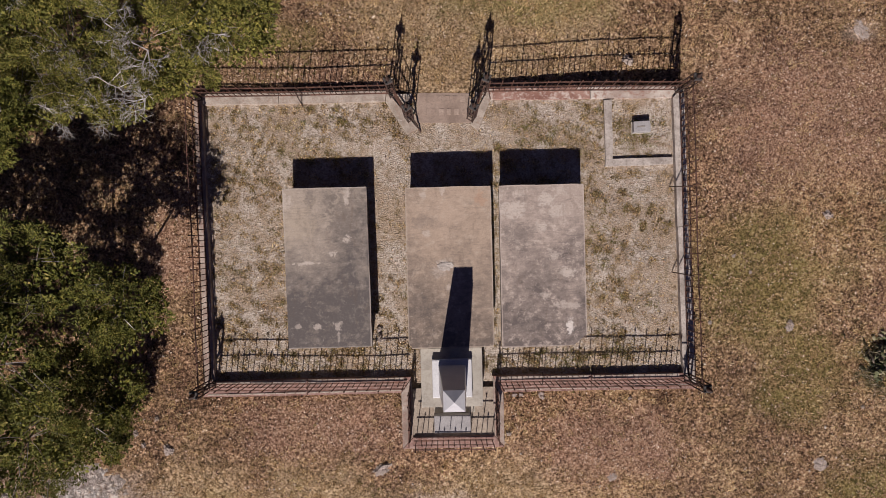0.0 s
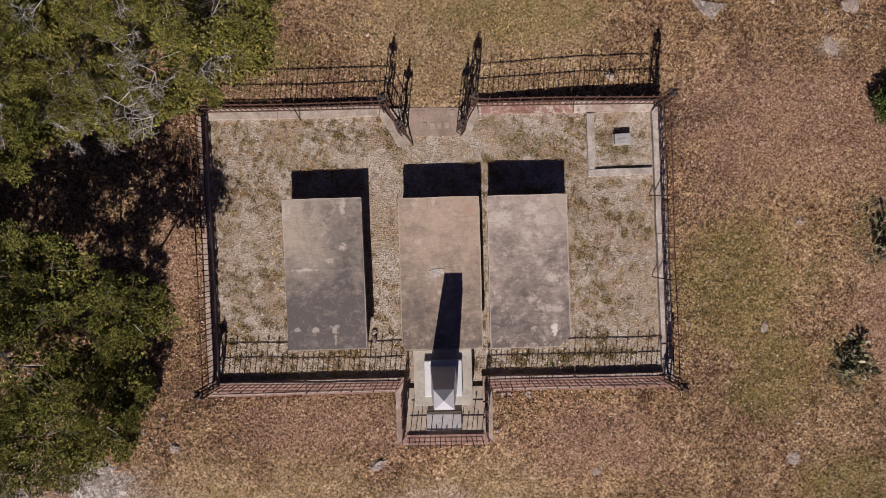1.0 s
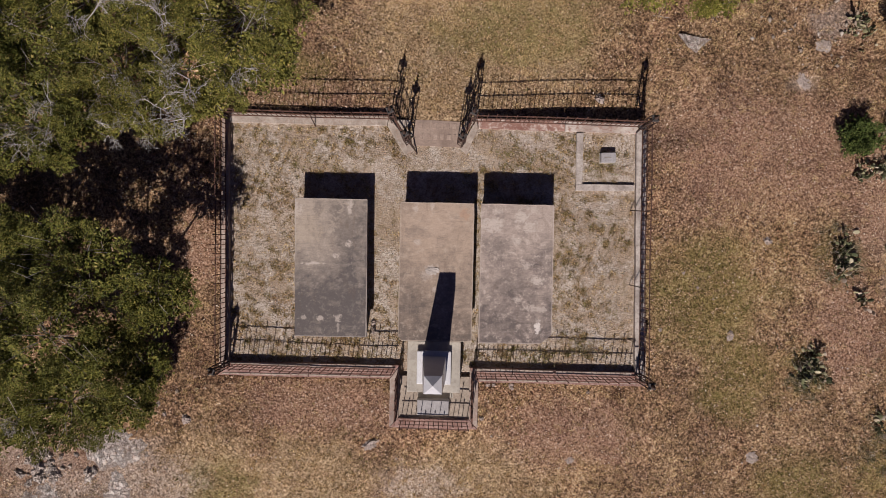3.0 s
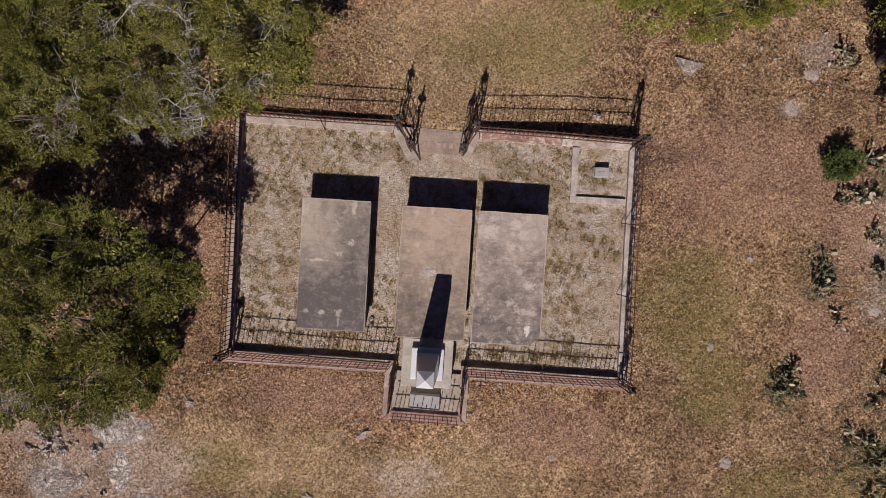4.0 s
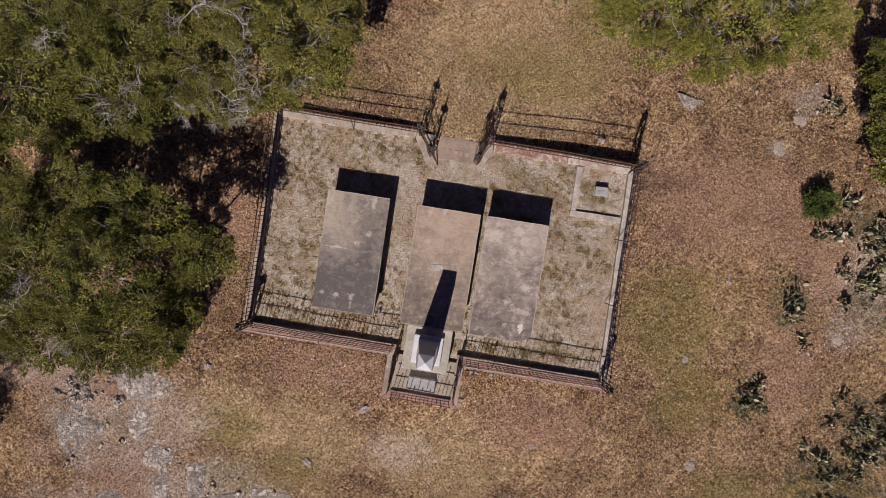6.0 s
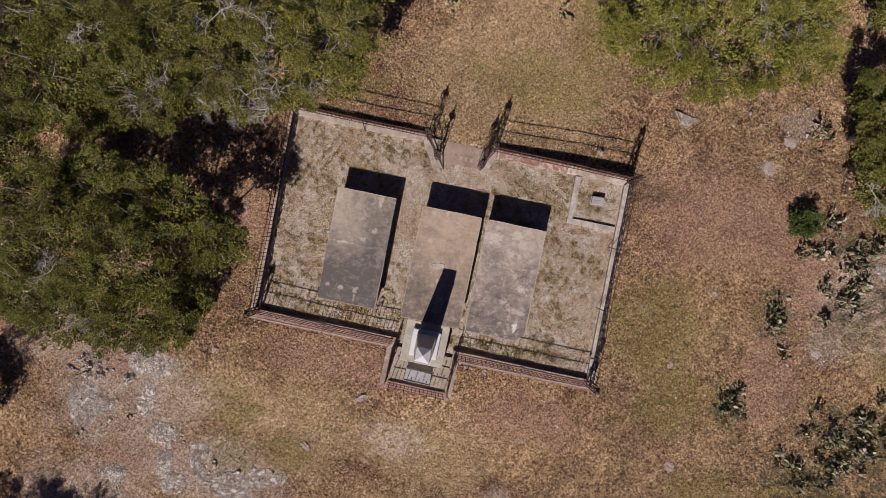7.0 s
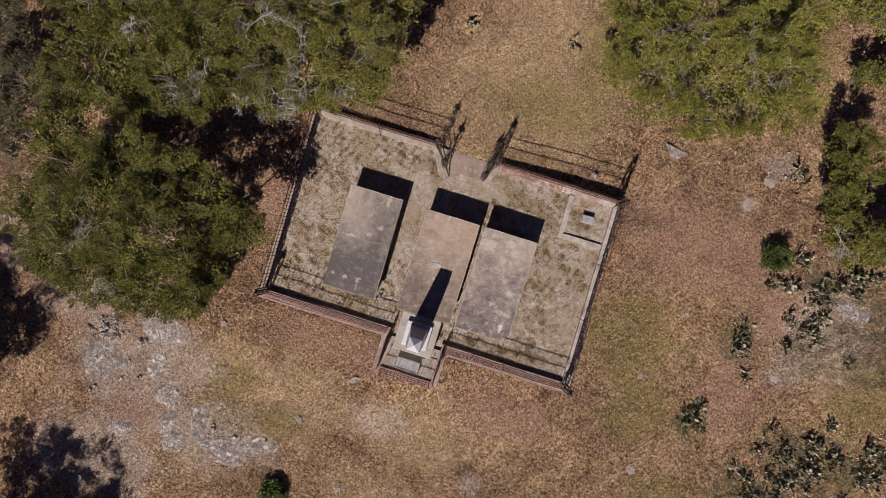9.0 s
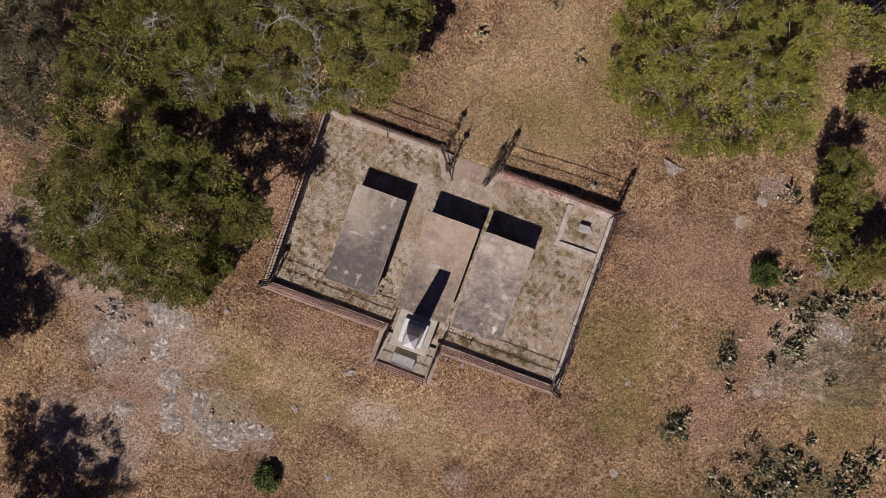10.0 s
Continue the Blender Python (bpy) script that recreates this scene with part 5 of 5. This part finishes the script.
def tufts(name, n, height, material, seed, label, area, weight, inner=False, blades=7, spread=0.03, width=0.006):
    r = np.random.RandomState(seed)
    x, y = r.uniform(area[0], area[1], n), r.uniform(area[2], area[3], n)
    keep = (r.rand(n) < weight(x, y)) & (inside_plot(x, y, 0.02) == inner) & ~on_tomb(x, y) & ~bare_rock(x, y)
    if inner:
        keep &= (x > -4.95) & (x < 4.35) & (y > -2.66) & (y < 2.83)
    x, y = np.repeat(x[keep], blades), np.repeat(y[keep], blades)
    n = len(x)
    x, y = x + r.normal(scale=spread, size=n), y + r.normal(scale=spread, size=n)
    z = (ground_height(x, y) if not inner else 0 * x - 0.01)
    a, h = r.uniform(0, 6.28, n), height * r.uniform(0.5, 1.4, n)
    lean = h * r.uniform(0.3, 1.5, n)
    c = np.stack([x, y, z], 1)
    side = np.stack([-np.sin(a), np.cos(a), 0 * a], 1) * (width * (0.6 + 0.7 * r.rand(n)))[:, None]
    tipv = c + np.stack([np.cos(a) * lean, np.sin(a) * lean, h], 1)
    verts = np.stack([c - side, c + side, tipv], 1).reshape(-1, 3)
    ob = new(name, arrays(name, verts, np.arange(3 * n).reshape(n, 3), material))
    tagged(ob, label, name.replace("_", " "), kind="stuff")


WIDE = (-15.5, 15.5, -12, 12)
OLIVE_GRASS = islands("olive_grass", [(0.0, (0.11, 0.082, 0.035)), (0.5, (0.235, 0.172, 0.075)), (1.0, (0.39, 0.295, 0.145))], through_light=0.2)
flakes("leaf_litter", 420000, 0.017, LEAF_LITTER, 401, "brown and tan fallen leaves scattered on the turf", WIDE, lambda x, y: np.clip(0.3 + 0.2 * bumps(x, y, 2.2, 77) + 0.45 * bumps(x, y, 0.5, 76) + 0.5 * zone(x, y, RED_ZONES) - 0.3 * zone(x, y, STRAW_ZONES) - 0.2 * zone(x, y, PALE_ZONES), 0.03, 1))
flakes("leaf_litter", 110000, 0.0235, BIG_LEAF, 410, "larger pale dry leaves lying on the turf", WIDE, lambda x, y: np.clip(0.2 + 0.3 * bumps(x, y, 1.2, 85) + 0.4 * zone(x, y, RED_ZONES) + 0.25 * zone(x, y, PALE_ZONES), 0.02, 1), False, 0.012)
tufts("dry_grass", 130000, 0.06, STRAW, 402, "short dry straw-coloured grass", WIDE, lambda x, y: np.clip(0.2 + 0.25 * bumps(x, y, 1.6, 78) + 0.6 * bumps(x, y, 0.42, 71) + 0.4 * zone(x, y, STRAW_ZONES) - 0.3 * zone(x, y, PALE_ZONES) - 0.2 * zone(x, y, RED_ZONES), 0.0, 1), False, 8, 0.04, 0.006)
tufts("olive_grass", 60000, 0.045, OLIVE_GRASS, 413, "low olive-brown grass tufts in the dry turf", WIDE, lambda x, y: np.clip(-0.05 + 0.2 * bumps(x, y, 1.9, 72) + 0.5 * bumps(x, y, 0.36, 73) + 0.2 * zone(x, y, GREEN_ZONES) - 0.25 * zone(x, y, STRAW_ZONES), 0.0, 1), False, 9, 0.035, 0.006)
tufts("green_grass", 60000, 0.045, GREEN_GRASS, 403, "low green grass growing in patches", WIDE, lambda x, y: np.clip(0.02 + 0.08 * bumps(x, y, 1.1, 79) + (0.6 + 0.5 * bumps(x, y, 0.4, 74)) * zone(x, y, GREEN_ZONES), 0.0, 1))
WEED_ZONES = [(12.0, 0.6, 1.6, 1.0), (13.5, 1.4, 1.6, 1.6), (12.6, -2.9, 2.4, 1.2), (11.2, -4.4, 1.8, 0.9), (11.6, 2.4, 1.6, 0.8), (-13.0, -1.6, 1.4, 1.0), (14.4, -4.4, 2.0, 1.0), (12.8, -4.2, 2.0, 1.0), (9.3, 0.0, 0.6, 0.9), (8.6, -2.7, 0.6, 0.8), (13.2, 0.4, 1.6, 1.0)]
tufts("dry_weed", 150000, 0.085, WEED, 408, "tangled grey-green weeds and dry stalks among the cactus", WIDE, lambda x, y: np.clip(zone(x, y, WEED_ZONES) * (0.45 + 0.75 * bumps(x, y, 0.6, 83)), 0, 1), False, 11, 0.05, 0.007)
PLOT = (-4.95, 4.4, -4.0, 2.85)


def overgrown(x, y):
    """Where grass holds in the gravel: less on the way from the gate and between the tombs."""
    path = np.maximum(blob(x, y, -0.3, 2.0, 0.75, 0.9, 33), 0.6 * blob(x, y, -1.4, 0.6, 0.4, 2.0, 34))
    return 0.3 * bumps(x, y, 1.3, 80) + 0.8 * bumps(x, y, 0.3, 75) - 0.9 * path - 0.35 * smoothstep(x, 3.3, 4.3)


GROWN = "thin dry grass growing through the gravel"
tufts("dry_grass", 15000, 0.035, STRAW, 404, GROWN, PLOT, lambda x, y: np.clip(0.3 + overgrown(x, y), 0.0, 1), True, 10, 0.035, 0.007)
tufts("olive_grass", 26000, 0.04, OLIVE_GRASS, 414, "olive-brown grass tufts growing through the gravel", PLOT, lambda x, y: np.clip(-0.02 + overgrown(x, y), 0.0, 1), True, 11, 0.035, 0.008)
GREEN_SPOTS = [(2.62, 0.0, 0.25, 0.35), (2.0, -2.4, 2.4, 0.25), (0.7, -2.4, 0.3, 0.4), (3.75, 2.1, 0.5, 0.5), (1.6, 2.2, 0.8, 0.4)]
tufts("green_grass", 9000, 0.04, GREEN_GRASS, 405, "small green tufts growing through the gravel", PLOT, lambda x, y: np.clip(-0.06 + 0.7 * overgrown(x, y) + 0.5 * zone(x, y, GREEN_SPOTS), 0.0, 1), True, 14, 0.04, 0.007)
flakes("leaf_litter", 5000, 0.016, LEAF_LITTER, 406, "few fallen leaves on the gravel", PLOT, lambda x, y: 0.6 + 0 * x, True)

r = np.random.RandomState(407)
n = 26000
x, y = r.uniform(-4.95, 4.4, n), r.uniform(-2.7, 2.85, n)
keep = ~on_tomb(x, y) & (r.rand(n) < np.clip(0.6 - 0.4 * bumps(x, y, 1.3, 82), 0.1, 1))
x, y = x[keep], y[keep]
n = len(x)
s = 0.009 * r.uniform(0.5, 1.5, n)
star = np.array([[1, 0, 0], [0, 1, 0], [-1, 0, 0], [0, -1, 0], [0, 0, 0.7], [0, 0, -0.7]])
jig = star[None] * (s[:, None] * r.uniform(0.7, 1.3, (n, 6)))[:, :, None]
verts = (np.stack([x, y, 0 * x], 1)[:, None] + jig).reshape(-1, 3)
tri = np.array([[0, 1, 4], [1, 2, 4], [2, 3, 4], [3, 0, 4], [1, 0, 5], [2, 1, 5], [3, 2, 5], [0, 3, 5]])
tagged(new("gravel", arrays("gravel", verts, (np.arange(n)[:, None, None] * 6 + tri[None]).reshape(-1, 3), PEBBLE)), "small loose grey and tan gravel stones", "gravel", kind="stuff")

RUBBLE_ZONES = [(-9.5, -5.2, 1.3, 0.7), (-9.2, -6.4, 1.2, 1.1), (-6.3, -7.3, 1.3, 1.0), (-4.4, -7.5, 1.5, 0.5), (-12.4, -3.4, 1.3, 0.9), (11.8, 1.1, 1.2, 1.2), (9.2, 5.1, 0.7, 0.9), (8.1, 5.4, 1.2, 0.6)]
r = np.random.RandomState(412)
n = 26000
x, y = r.uniform(-14, 14, n), r.uniform(-9, 7, n)
keep = ~inside_plot(x, y) & (r.rand(n) < 0.5 * zone(x, y, RUBBLE_ZONES) * np.clip(0.5 + 0.9 * bumps(x, y, 0.8, 86), 0, 1))
x, y = x[keep], y[keep]
n = len(x)
s = 0.085 * r.uniform(0.25, 1.0, n) ** 2
jig = star[None] * (s[:, None] * r.uniform(0.5, 1.5, (n, 6)))[:, :, None] + r.normal(scale=0.2, size=(n, 6, 3)) * s[:, None, None]
verts = (np.stack([x, y, ground_height(x, y) + 0.2 * s], 1)[:, None] + jig).reshape(-1, 3)
tagged(new("rubble", arrays("rubble", verts, (np.arange(n)[:, None, None] * 6 + tri[None]).reshape(-1, 3), PEBBLE)), "broken grey and tan limestone rubble round the bedrock", "rubble", kind="stuff")

r = np.random.RandomState(409)
n = 8500
x, y = r.uniform(-15, 15.5, n), r.uniform(-11.5, 11.5, n)
keep = ~inside_plot(x, y) & (r.rand(n) < np.clip(0.35 + 0.3 * bumps(x, y, 2.6, 84) + 0.5 * zone(x, y, PALE_ZONES), 0.05, 1))
x, y = x[keep], y[keep]
n = len(x)
s = 0.0135 * r.uniform(0.6, 1.0, n) ** 2 * r.choice([1.0, 1.5, 2.6], n, p=[0.6, 0.3, 0.1])
jig = star[None] * (s[:, None] * r.uniform(0.6, 1.4, (n, 6)))[:, :, None]
verts = (np.stack([x, y, ground_height(x, y) + s * 0.4], 1)[:, None] + jig).reshape(-1, 3)
chips = islands("stone_chip", [(0.0, (0.36, 0.31, 0.26)), (1.0, (0.68, 0.63, 0.57))])
tagged(new("stone_chip", arrays("stone_chip", verts, (np.arange(n)[:, None, None] * 6 + tri[None]).reshape(-1, 3), chips)), "small pale limestone chips strewn over the turf", "stone chips", kind="stuff")
